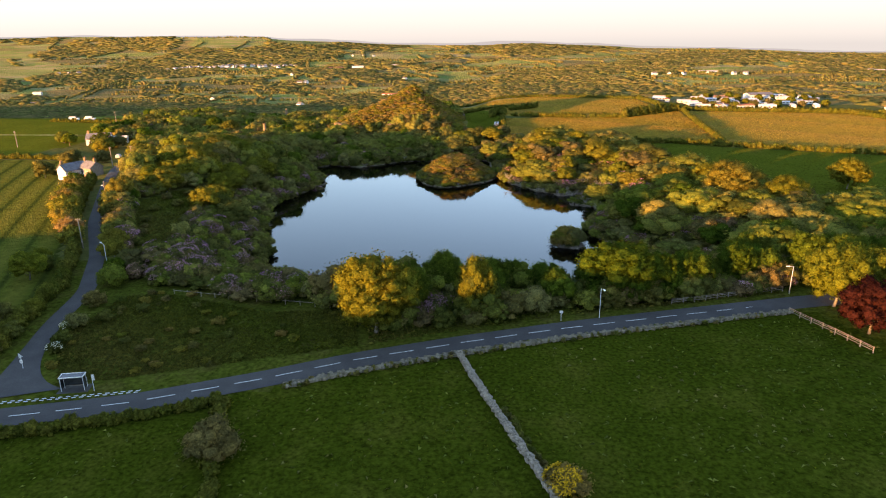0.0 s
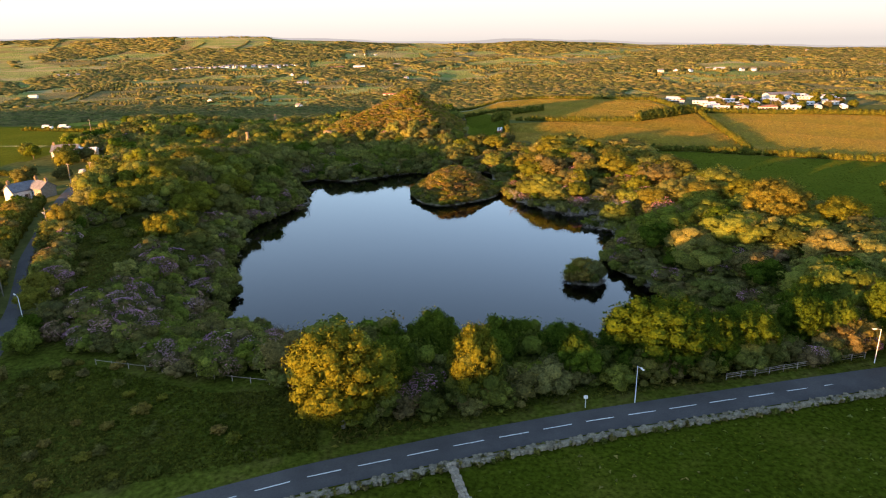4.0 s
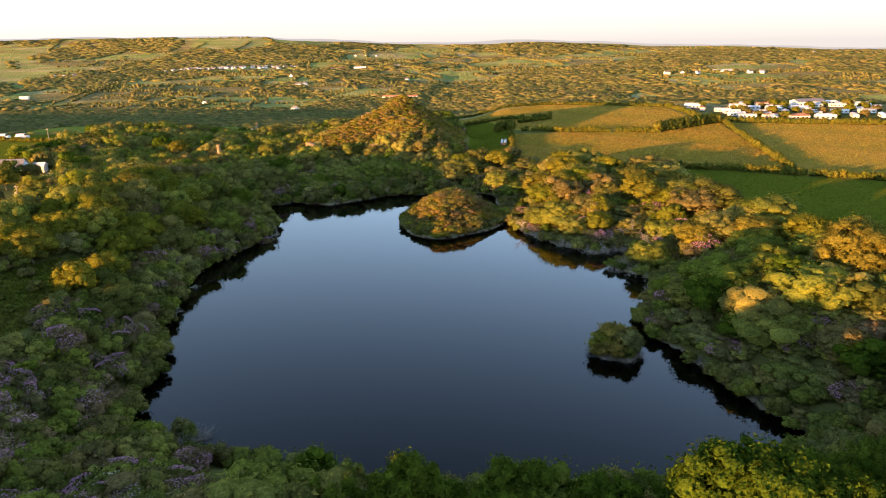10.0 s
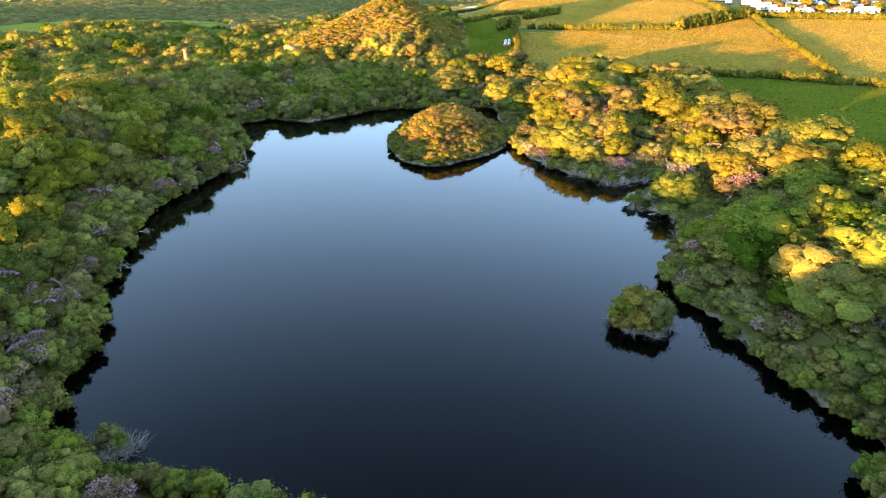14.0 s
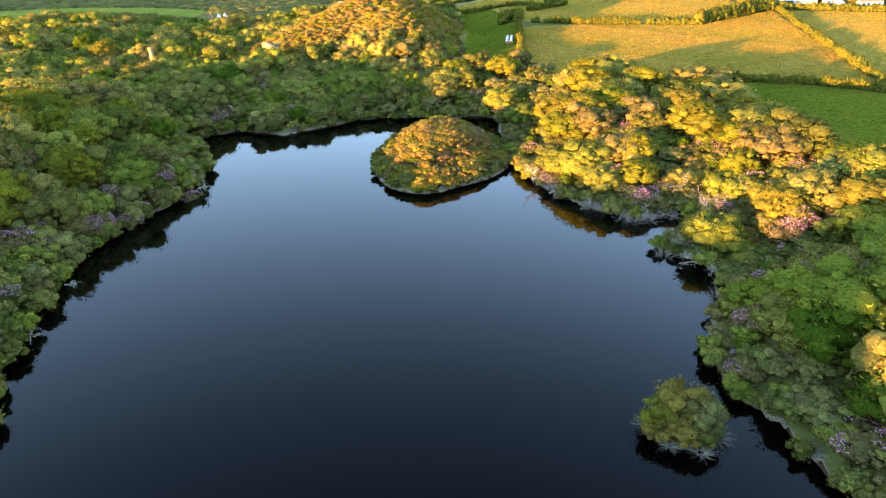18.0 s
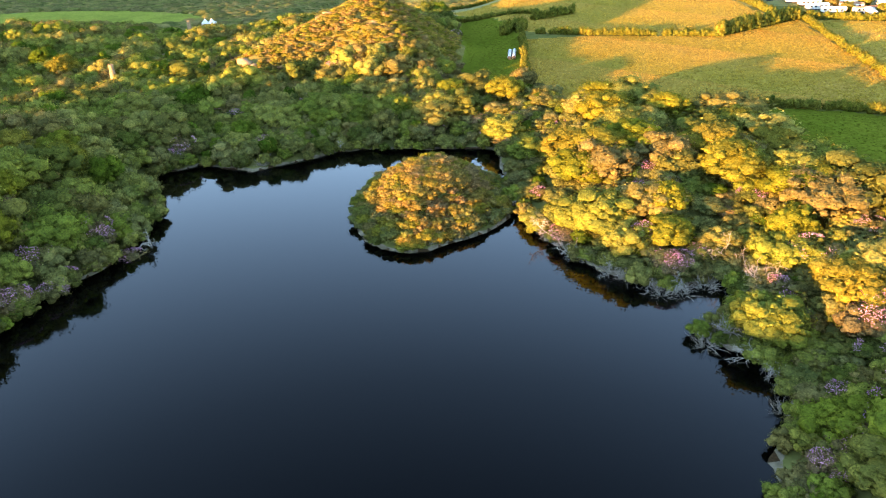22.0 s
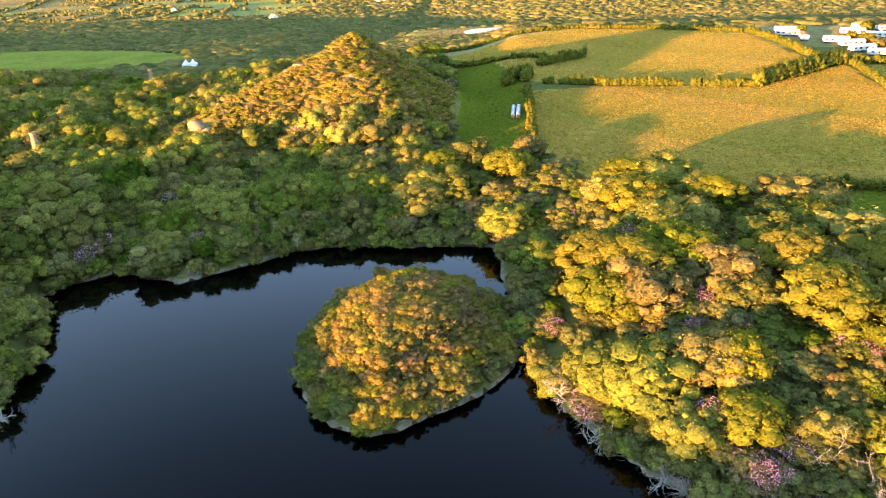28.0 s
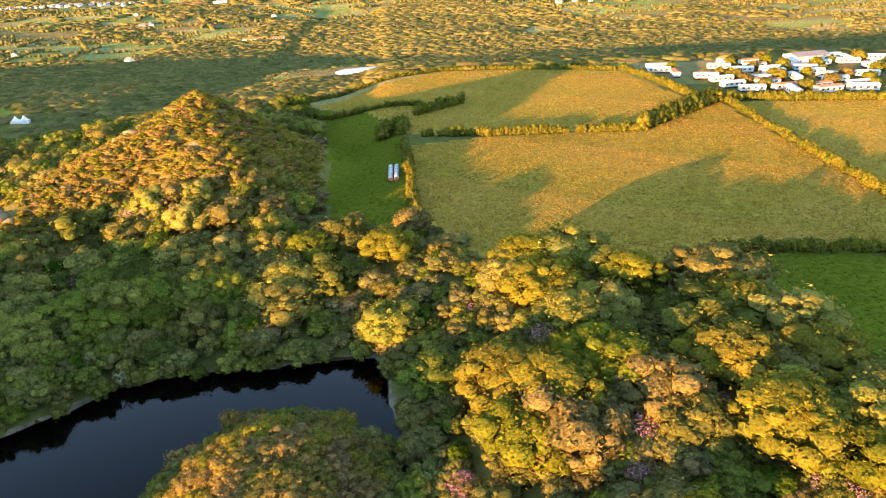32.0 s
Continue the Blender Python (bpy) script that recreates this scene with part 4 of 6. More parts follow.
# bare bushes along the water
r = np.random.default_rng(21)
TWIGS = [link_mesh("branch_tangle", *twig_arrays(np.random.default_rng(60 + k), 120), [M_TWIG]) for k in range(3)]
for X, Y, h in ((-46, 141.5, 3.2), (-48.5, 143, 2.4), (-59, 150, 2.2), (-62, 160, 2.4), (-66, 172, 2.2), (27.5, 216, 3.4), (29.5, 219, 3.2), (35.5, 210, 2.6), (33.5, 203, 2.8), (37, 230, 3.0),
                (33, 235, 2.8), (22, 232.6, 2.6), (14, 238, 2.6), (9, 243.5, 2.4), (2.2, 258, 3.0), (0.8, 262, 2.8), (3.4, 255, 2.4), (-14, 241.6, 1.6), (-62, 277, 2.4), (-56, 277.5, 2.6), (-25, 244, 1.6),
                (24, 229, 3.6), (27, 229.5, 3.4), (31, 231, 3.8), (19, 233, 3.2), (17, 235, 3.4), (38, 226, 3.4), (34, 222, 3.0), (31, 218, 3.2), (12, 240, 3.0), (36, 206, 3.0), (30.5, 190, 2.0), (34.5, 170, 2.2), (41, 157, 2.2), (-71, 190, 1.8), (-75, 214, 1.8), (-44, 287, 2.0), (-36, 291, 2.0), (31, 186, 2.2), (17.2, 173.5, 2.2), (19.2, 170.4, 2.0), (22.5, 169.8, 2.4), (25.0, 171.8, 2.2), (24.6, 175.6, 2.2), (-47.5, 140.2, 4.2), (-45.2, 141.2, 3.8), (-44.0, 142.6, 3.2)):
    ob = thing("dead_bush", Matrix.LocRotScale((X, Y, max(at(X, Y), -0.3) - 0.05), Euler((0, 0, X)), (h, h, h * 0.8)), "bare grey twiggy bush leaning over the water", "bush", "bare bushes on the shore")
    part("branch_tangle", TWIGS[int(abs(X)) % 3], None, ob)
def limb_arrays(r, a, w, length, r0, depth, out):
    """A crooked bough that forks; appends rings of five to out."""
    p, w = np.array(a, float), np.array(w, float)
    pts = [p]
    for k in range(5):
        w = w + r.normal(0, 0.22, 3)
        w[2] -= 0.03
        w /= np.linalg.norm(w)
        p = p + w * length / 5
        pts.append(p)
        if depth and k > 0:
            limb_arrays(r, p, w + r.normal(0, 0.7, 3), length * r.uniform(0.4, 0.65), r0 * 0.55, depth - 1, out)
    out.append((np.array(pts), r0))


def limb_mesh(name, runs, mat):
    V, F, n = [], [], 0
    k = np.arange(5) * 2 * math.pi / 5
    for pts, r0 in runs:
        t = np.gradient(pts, axis=0)
        a = np.cross(t, [0.31, 0.52, 0.79])
        a /= np.linalg.norm(a, axis=1)[:, None] + 1e-9
        b = np.cross(t, a)
        b /= np.linalg.norm(b, axis=1)[:, None] + 1e-9
        rad = r0 * np.linspace(1, 0.3, len(pts))
        V.append((pts[:, None] + rad[:, None, None] * (a[:, None] * np.cos(k)[None, :, None] + b[:, None] * np.sin(k)[None, :, None])).reshape(-1, 3))
        i = np.arange(len(pts) - 1)[:, None] * 5 + np.arange(5)[None]
        j = np.arange(len(pts) - 1)[:, None] * 5 + (np.arange(5)[None] + 1) % 5
        F.append(np.stack([i, j, j + 5, i + 5], -1).reshape(-1, 4) + n)
        n += len(pts) * 5
    return link_mesh(name, np.vstack(V), np.vstack(F), [mat], smooth=True)


def dead_tree(x, y, turn, length, seed, rise=0.12):
    """A bleached tree fallen from the bank: a trunk and its forking boughs."""
    r = np.random.default_rng(seed)
    ob = thing("fallen_tree", pose(x, y, max(at(x, y), 0.1) + 0.25, 0, 0, turn), "bleached dead tree fallen from the bank into the water", "dead tree", "dead trees on the shore")
    trunk = []
    limb_arrays(r, (0, 0, 0), (1, 0, rise), length, 0.12, 0, trunk)
    part("trunk", limb_mesh("trunk", trunk, M_DEAD), None, ob)
    for p in trunk[0][0][1:]:
        for _ in range(2):
            runs = []
            limb_arrays(r, p, np.array([0.7, 0, 0.35]) + r.normal(0, 0.55, 3), length * r.uniform(0.3, 0.55), 0.052, 2, runs)
            part("bough", limb_mesh("bough", runs, M_DEAD), None, ob)


for k, (X, Y, turn, length) in enumerate(((36.5, 209.5, 188, 5.5), (35.5, 212.0, 165, 4.5), (31.5, 218.5, 200, 4.0), (39.5, 236.0, 215, 6.0), (37.0, 240.5, 235, 6.5), (41.0, 233.0, 200, 6.5), (43.0, 231.5, 215, 6.0), (27.5, 232.5, 250, 4.0), (23.0, 232.0, 262, 4.0),
                                          (17.5, 236.5, 240, 3.6), (12.0, 241.5, 225, 3.6), (7.5, 246.5, 215, 3.4), (2.5, 259.5, 190, 3.6), (1.0, 287.0, 180, 3.0), (-66, 238, 20, 3.0), (-72, 200, 0, 2.6), (-70, 187, -20, 2.6), (-40, 289, -60, 2.6), (31.5, 180.5, 190, 2.8))):
    dead_tree(X, Y, turn, length, 400 + k)
# low sprays hanging over the waterline
pts = np.array(LAKE, float)
pts = np.vstack([np.linspace(a, b, max(2, int(np.hypot(*(b - a)) / 1.6)), endpoint=False) for a, b in zip(pts, np.roll(pts, -1, 0))])
rows = []
for X, Y in pts:
    bare = 0.42 if Y > 262 else (0.5 if X > 0 and Y > 190 else 0.8)
    if r.uniform() < bare:
        X, Y = X + r.normal(0, 0.6) + 0.9 * (-17 - X) / 60, Y + r.normal(0, 0.6) + 0.5 * (211 - Y) / 80
        sp = "willow_tree" if r.uniform() < 0.6 else "hawthorn_tree"
        rows.append((sp, X, Y, 0.15, r.uniform(1.6, 3.4), r.uniform(0.9, 1.2), r.uniform(0, 6.28), int(r.integers(4))))
thicket("shore_scrub", rows, "low green scrub overhanging the waterline")

# standing hay and grass in the open fields
def field_grass(name, poly, n, h, mat, label, seed):
    """Seed-headed grass standing in a field, as one object."""
    r = np.random.default_rng(seed)
    p = np.array(poly, float)
    x, y = r.uniform(p[:, 0].min(), p[:, 0].max(), n), r.uniform(p[:, 1].min(), p[:, 1].max(), n)
    ok = inside(poly, x, y) & (edge_dist(poly, x, y) > 1.0)
    x, y = x[ok], y[ok]
    z, a = land(x, y), r.uniform(0, math.pi, len(x))
    w, hh = r.uniform(0.2, 0.5, len(x)), h * r.uniform(0.6, 1.3, len(x)) * (1 + 0.25 * wob(x, y, 7.0))
    dx, dy = np.cos(a) * w, np.sin(a) * w
    lx, ly = r.normal(0, 0.18, len(x)), r.normal(0, 0.18, len(x))
    v = np.stack([np.stack([x - dx, y - dy, z - 0.05], 1), np.stack([x + dx, y + dy, z - 0.05], 1), np.stack([x + lx, y + ly, z + hh], 1)], 1).reshape(-1, 3)
    i = np.arange(len(x))[:, None] * 3
    ob = new(name, link_mesh(name, v, np.hstack([i, i + 1, i + 2]), [mat], None, False, np.repeat((x * 0.013 + y * 0.021) % 1.0, 3)))
    tagged(ob, label, "grass", kind="stuff")


G_HAY = leafy("hay_stalks", [(0, (0.22, 0.17, 0.03)), (0.5, (0.28, 0.195, 0.036)), (1, (0.30, 0.19, 0.045))], 0.6, 0.9)
G_GRASS = leafy("pasture_stalks", [(0, (0.05, 0.068, 0.006)), (0.5, (0.068, 0.08, 0.008)), (1, (0.075, 0.078, 0.010))], 0.45, 0.9)
field_grass("hay_grass", HAY1, 90000, 0.17, G_HAY, "tall ripe hay grass standing in a field", 1)
field_grass("hay_grass", HAY2, 60000, 0.17, G_HAY, "tall ripe hay grass standing in a field", 2)
field_grass("hay_grass", HAY3, 80000, 0.17, G_HAY, "tall ripe hay grass standing in a field", 3)
field_grass("pasture_grass", PASTURE, 40000, 0.13, G_GRASS, "short green pasture grass in a field", 4)
field_grass("pasture_grass", STRIP, 9000, 0.13, G_GRASS, "short green grass on a field track", 5)
G_ROUGH = leafy("rough_stalks", [(0, (0.06, 0.076, 0.010)), (0.5, (0.092, 0.082, 0.02)), (1, (0.07, 0.08, 0.012))], 0.4, 0.9)
field_grass("rough_grass", CLEARING, 26000, 0.26, G_ROUGH, "rank brown-green rough grass beside the road", 7)
field_grass("rough_grass", GLADE, 12000, 0.3, G_ROUGH, "rank grass in a glade beside the lane", 9)
field_grass("verge_grass", [(-20, 91.8), (13, 104.5), (34, 110.8), (58, 118.3), (58, 121.5), (33, 115), (10, 108.5), (-22, 99)], 12000, 0.3, G_ROUGH, "uncut grass on the road verge", 8)
field_grass("meadow_grass", NEAR_FIELD, 30000, 0.12, G_GRASS, "short dark meadow grass in shade", 6)

G_TUFT = leafy("pale_tufts", [(0, (0.10, 0.125, 0.03)), (0.6, (0.13, 0.14, 0.04)), (1, (0.16, 0.13, 0.06))], 0.4, 0.9)
field_grass("meadow_tufts", NEAR_FIELD, 5200, 0.28, G_TUFT, "scattered paler grass tufts in the meadow", 12)

# garden trees round the farm
for X, Y, h in ((-160, 218, 6.5), (-164, 240, 7.0), (-176, 282, 8.0), (-168, 270, 7.5), (-172, 288, 6.0), (-198, 292, 6.0), (-206, 300, 6.0), (-157, 250, 5.0)):
    plant("oak_tree" if X % 3 == 0 else "hawthorn_tree", X, Y, h, int(-X), 1.0, label="garden tree beside the farmhouses")

# ---- roads ----
def resample(line, step):
    p = np.array(line, float)
    s = np.concatenate([[0], np.cumsum(np.hypot(*np.diff(p, axis=0).T))])
    q = np.arange(0, s[-1], step)
    fine = np.arange(0, s[-1], 0.5)                     # round the corners
    fx, fy = np.interp(fine, s, p[:, 0]), np.interp(fine, s, p[:, 1])
    k = np.ones(15) / 15
    fx[7:-7], fy[7:-7] = np.convolve(fx, k, "valid"), np.convolve(fy, k, "valid")
    return np.stack([np.interp(q, fine, fx), np.interp(q, fine, fy)], 1), q


def strip(line, half, step=1.5, lift=0.07, rows=5):
    """A paved strip that follows the ground; half: a number or a function of the distance along it."""
    c, q = resample(line, step)
    t = np.gradient(c, axis=0)
    t /= np.hypot(*t.T)[:, None]
    nrm = np.stack([-t[:, 1], t[:, 0]], 1)
    h = np.array([half(v) if callable(half) else half for v in q])
    u = np.linspace(-1, 1, rows)
    P = c[:, None, :] + nrm[:, None, :] * (u[None, :, None] * h[:, None, None])
    z = land(P[..., 0], P[..., 1]).max(1, keepdims=True) + lift + 0.06 * (1 - u[None, :] ** 2)
    v = np.dstack([P, np.broadcast_to(z, P.shape[:2])]).reshape(-1, 3)
    i = (np.arange(len(c) - 1)[:, None] * rows + np.arange(rows - 1)[None]).ravel()
    return v, np.stack([i, i + 1, i + rows + 1, i + rows], 1), c, nrm


v, f, RC, RN = strip(ROAD, 2.55)
road = tagged(new("road", link_mesh("road", v, f, [M_ROAD], smooth=True)), "grey two-lane country road with a broken white centre line", "road", kind="structure")
v, f, LC, LN = strip(LANE, lambda s: 1.7 + 5.6 * math.exp(-s / 4.6), lift=0.05)
lane = tagged(new("road_2", link_mesh("road_2", v, f, [M_ROAD], smooth=True)), "narrow lane climbing past hedges to houses", "road", kind="structure")
dash = boxes((-2.0, -0.07, 0, 2.0, 0.07, 0.012))
dash_me = bpy.data.meshes.new("dash")
dash.to_mesh(dash_me)
dash.free()
dash_me.materials.append(M_PAINT)
fine, q = resample(ROAD, 0.5)
k0 = int(np.argmin(np.hypot(fine[:, 0] + 19.2, fine[:, 1] - 87.9)))
for k in range(-14, 34):
    i = k0 + k * 12
    if 2 < i < len(fine) - 2:
        d = fine[i + 1] - fine[i - 1]
        ob = part("dash", dash_me, None, road)
        ob.matrix_basis = Matrix.LocRotScale((*fine[i], at(*fine[i]) + 0.145), Euler((0, 0, math.atan2(d[1], d[0]))), None)
give_me = bpy.data.meshes.new("give_way_mark")
b = boxes((-0.3, -0.1, 0, 0.3, 0.1, 0.012))
b.to_mesh(give_me)
b.free()
give_me.materials.append(M_PAINT)
for row in (0.0, 0.5):
    for k in range(18):
        x, y = -68.5 + k * 1.05 + row * 0.2, 72.2 + k * 0.235 + row
        ob = part("give_way_mark", give_me, None, road)
        ob.matrix_basis = Matrix.LocRotScale((x, y, at(x, y) + 0.16), Euler((0, 0, 0.22)), None)

# ---- hedges, walls and fences ----
def hedge(line, h, w, label, step=1.1, gap=0.0, leaf="hedge", seed=1):
    """One clipped or ragged hedge as a single thing: overlapping leafy clumps along a line."""
    r = np.random.default_rng(seed)
    c, _ = resample(line, step)
    c = c + r.normal(0, 0.25, c.shape)
    c3 = np.column_stack([c, land(*c.T)])
    ob = thing("hedge", Matrix.Identity(4), label, "hedge")
    run = max(4, int(len(c3) / 14))                    # a dozen bushes or so make up the hedge
    for i in range(0, len(c3), run):
        V, F, N, T, n = [], [], [], [], 0
        for x, y, z in c3[i:i + run]:
            if r.uniform() < gap:
                continue
            v, f, m = LIGHT["hawthorn_tree"][int(r.integers(4))]
            a, s, hh = r.uniform(0, 6.28), w * r.uniform(0.8, 1.25), h * r.uniform(0.75, 1.25)
            k = np.stack([(v[:, 0] * math.cos(a) - v[:, 1] * math.sin(a)) * s, (v[:, 0] * math.sin(a) + v[:, 1] * math.cos(a)) * s, (v[:, 2] - 0.12) * hh], 1)
            N.append(np.stack([m[:, 0] * math.cos(a) - m[:, 1] * math.sin(a), m[:, 0] * math.sin(a) + m[:, 1] * math.cos(a), m[:, 2]], 1))
            V.append(k + np.array([x, y, z - 0.1])), F.append(f + n), T.append(np.full(len(v), (x * 0.37 + y * 0.11) % 1.0))
            n += len(v)
        if V:
            part("bush", link_mesh("bush", np.vstack(V), np.vstack(F), [LEAF[leaf]], None, True, np.concatenate(T), np.vstack(N)), None, ob)
    return ob


HEDGES = [
    ([(58, 309), (81, 306), (101, 298), (135, 287), (168, 276), (200, 281), (250, 289)], 2.2, 1.9, "bushy hedge between pasture and hayfields"),
    ([(103, 305), (105, 330), (108, 365), (114, 424)], 2.1, 1.8, "long straight hedge dividing two hayfields"),
    ([(10, 398), (28, 395), (50, 394), (74, 393)], 2.2, 1.9, "low hedge across the hayfields in full sun"),
    ([(74, 393), (84, 402), (96, 412), (112, 426)], 4.2, 3.2, "tall overgrown hedge at a field corner"),
    ([(4.5, 334), (4.2, 360), (4, 390)], 2.3, 1.9, "green hedge beside a grass track"),
    ([(-3, 398), (0, 406), (5, 410), (3, 400)], 3.6, 3.0, "clump of overgrown thorn hedge by a gateway"),
    ([(8, 424), (18, 434), (26, 440)], 3.2, 2.6, "clump of overgrown thorn hedge in a field"),
    ([(-30, 440), (-8, 441), (8, 440), (12, 436)], 1.8, 1.6, "low ragged field hedge in shade"),
    ([(-72, 440), (-50, 462), (-20, 484), (26, 509), (60, 504), (100, 491)], 1.8, 1.6, "hedge along the brow of the hayfields"),
    ([(100, 491), (105, 460), (106, 430)], 2.4, 2.0, "hedge screening the caravan park"),
    ([(112, 427), (140, 421), (172, 416), (206, 411), (235, 402)], 2.6, 2.2, "hedge screening the caravan park"),
    ([(206, 411), (222, 370), (240, 320), (250, 290)], 2.4, 2.0, "hedge on the far side of a hayfield"),
    ([(-405, 260), (-300, 262), (-203, 260), (-180, 258)], 2.0, 1.9, "field hedge catching the last sun"),
    ([(-79.5, 84), (-82, 92), (-84, 100), (-86, 112), (-95, 132), (-111, 158), (-125, 186), (-134, 205)], 2.6, 2.0, "thick hedge bank along the lane"),
    ([(-150, 43), (-110, 50), (-80, 60), (-64, 64.5), (-50, 68.5), (-37, 74.5)], 1.5, 1.5, "dark roadside hedge bank"),
    ([(-36.5, 74), (-35, 67), (-32, 58), (-29, 48), (-26, 30), (-22, 10)], 1.5, 1.5, "brown ragged field hedge"),
    ([(66, 95), (72, 82), (84, 50), (98, 0)], 2.0, 1.8, "dark hedge along the field"),
    ([(-260, 372), (-200, 366), (-172, 352)], 1.8, 1.6, "low dark hedge behind a green field"),
    ([(70, 122), (95, 129), (140, 138)], 2.6, 2.0, "green roadside hedge bank beside the main road"),
]
for k, (line, h, w, lab) in enumerate(HEDGES):
    hedge(line, h * 1.25, w, lab, step=1.2 if w < 2.5 else 1.6, seed=k + 40, gap=0.06)


def stone_mesh(k, mat=None):
    r = np.random.default_rng(k)
    v, f = ICO1
    w = np.sign(v) * np.abs(v) ** 0.6 * np.array([0.34, 0.26, 0.2]) * (1 + r.normal(0, 0.12, (len(v), 1)))
    return link_mesh("stone", w, f, [mat or M_STONE])


STONES = [stone_mesh(k) for k in range(8)]


def stone_wall(line, label, height=1.1, half=0.42, single=True, seed=0, cover=0.0):
    """A dry stone wall: a rubble core faced and capped with loose stones."""
    r = np.random.default_rng(seed)
    c, _ = resample(line, 0.62)
    t = np.gradient(c, axis=0)
    t /= np.hypot(*t.T)[:, None]
    wall = thing("stone_wall", Matrix.Identity(4), label, "wall")
    v, f, _, _ = strip(line, half * 0.8, 1.0, height - 0.25, 4)
    lo = v.copy()
    lo[:, 2] -= height + 0.2
    m = len(v)
    side = []
    for a in range(0, m - 4, 4):
        side += [(a, a + 4, a + 4 + m, a + m), (a + 7, a + 3, a + 3 + m, a + 7 + m)]
    part("core", link_mesh("core", np.vstack([v, lo]), np.vstack([f, side, [(0, m, m + 3, 3), (m - 4, m - 1, 2 * m - 1, 2 * m - 4)]]), [M_RUBBLE]), None, wall)
    V, F, n = [], [], 0
    for i, (x, y, z) in enumerate(zip(*c.T, land(*c.T))):
        if r.uniform() < cover:
            continue
        for off, zz in ((-half, 0.3), (half, 0.3), (-half, 0.68), (half, 0.68), (-0.18, height - 0.08), (0.2, height - 0.1)):
            p = (x - t[i, 1] * off + r.normal(0, 0.05), y + t[i, 0] * off + r.normal(0, 0.05), z + zz * height / 1.1 + r.normal(0, 0.04))
            turn = math.atan2(t[i, 1], t[i, 0]) + r.normal(0, 0.35)
            s = r.uniform(0.75, 1.25)
            if single and (zz > 0.9 or off > 0):
                ob = part("stone", STONES[int(r.integers(8))], None, wall)
                ob.matrix_basis = Matrix.LocRotScale(p, Euler((r.normal(0, 0.2), r.normal(0, 0.2), turn)), (s, s, s))
            else:
                v0 = np.array([q.co[:] for q in STONES[int(r.integers(8))].vertices]) * s
                V.append(np.stack([v0[:, 0] * math.cos(turn) - v0[:, 1] * math.sin(turn), v0[:, 0] * math.sin(turn) + v0[:, 1] * math.cos(turn), v0[:, 2]], 1) + np.array(p))
                F.append(ICO1[1] + n)
                n += len(v0)
    if V:
        tagged(part("rubble", link_mesh("rubble", np.vstack(V), np.vstack(F), [M_STONE if single else M_RUBBLE]), None, wall), kind="stuff")
    return wall


stone_wall([(-4.2, 89.6), (-1.5, 81.5), (1.8, 73.2), (4.5, 66), (7.2, 59.5), (8.4, 55.5)], "pale dry stone wall running down between two fields", height=0.95, half=0.22, seed=3)
off = [(p[0] - n[0] * 3.7, p[1] - n[1] * 3.7) for p, n in list(zip(RC, RN))[::6] if -38 < p[0] < 58]
stone_wall(off, "low stone and turf wall along the road verge", 0.75, 0.45, False, 4, 0.5)
hedge([(p[0] - n[0] * 4.0, p[1] - n[1] * 4.0) for p, n in list(zip(RC, RN))[::6] if -38 < p[0] < 58], 0.85, 0.75, "brown grass and bramble growing on a roadside wall", 0.8, 0.15, "hawthorn", 9)
hedge([(2.6, 74), (5.2, 67.5), (8.0, 60)], 1.1, 1.0, "brambles growing over a stone wall", 0.9, 0.2, "hawthorn", 10)


def fence(line, label, step=2.4, h=1.15, rails=(0.45, 0.8, 1.05)):
    c, _ = resample(line, step)
    ob = thing("fence", Matrix.Identity(4), label, "fence")
    post = boxes((-0.06, -0.06, -0.3, 0.06, 0.06, h), bev=0.01)
    pm = bpy.data.meshes.new("post")
    post.to_mesh(pm)
    post.free()
    pm.materials.append(M_WOOD)
    for x, y in c:
        part("post", pm, None, ob).matrix_basis = Matrix.Translation((x, y, at(x, y)))
    for a, b in zip(c[:-1], c[1:]):
        for z in rails:
            bm = rods(((*a, at(*a) + z), (*b, at(*b) + z), 0.045, 0.045), n=4)
            part("rail", bm, M_WOOD, ob)


fence([(53.8, 109), (55, 106), (58, 99.5), (60.8, 92.5)], "weathered post and rail fence at the field edge")
fence([(34, 112.2), (41, 114.5), (50, 117.6), (58, 120.2)], "weathered post and rail fence along the road")
fence([(-62, 112.5), (-50, 110.5), (-38, 108.5), (-27, 107)], "old wire and post fence below the flowering bushes", 3.0, 1.0, (0.8,))

# ---- street furniture ----
def lamp_post(x, y, turn, h=5.6, arm=0.9, wood=False):
    ob = thing("street_lamp", pose(x, y, at(x, y), 0, 0, turn), "tall timber pole with a street lamp arm" if wood else "slim grey steel street lamp with a white lantern", "street lamp", "street lamps")
    part("column", rods(((0, 0, -0.3), (0, 0, h if not wood else h + 1.6), 0.075 if not wood else 0.13, 0.05 if not wood else 0.1)), M_WOOD if wood else M_METAL, ob)
    part("arm", rods(((0, 0, h - 0.06), (arm, 0, h + 0.16), 0.035, 0.03)), M_METAL, ob)
    bm = boxes((arm - 0.1, -0.13, h + 0.1, arm + 0.6, 0.13, h + 0.26), bev=0.05)
    head = part("lantern", bm, M_WHITE, ob)
    part("lens", boxes((arm, -0.1, h + 0.06, arm + 0.52, 0.1, h + 0.098), bev=0.015), M_METAL, head)


lamp_post(19.8, 105.3, -70)
lamp_post(57.5, 118.4, 195)
lamp_post(79.0, 129.8, -60)
lamp_post(-83.2, 125.5, 150)
lamp_post(-113.0, 177.0, 150, 4.6, 0.9, True)


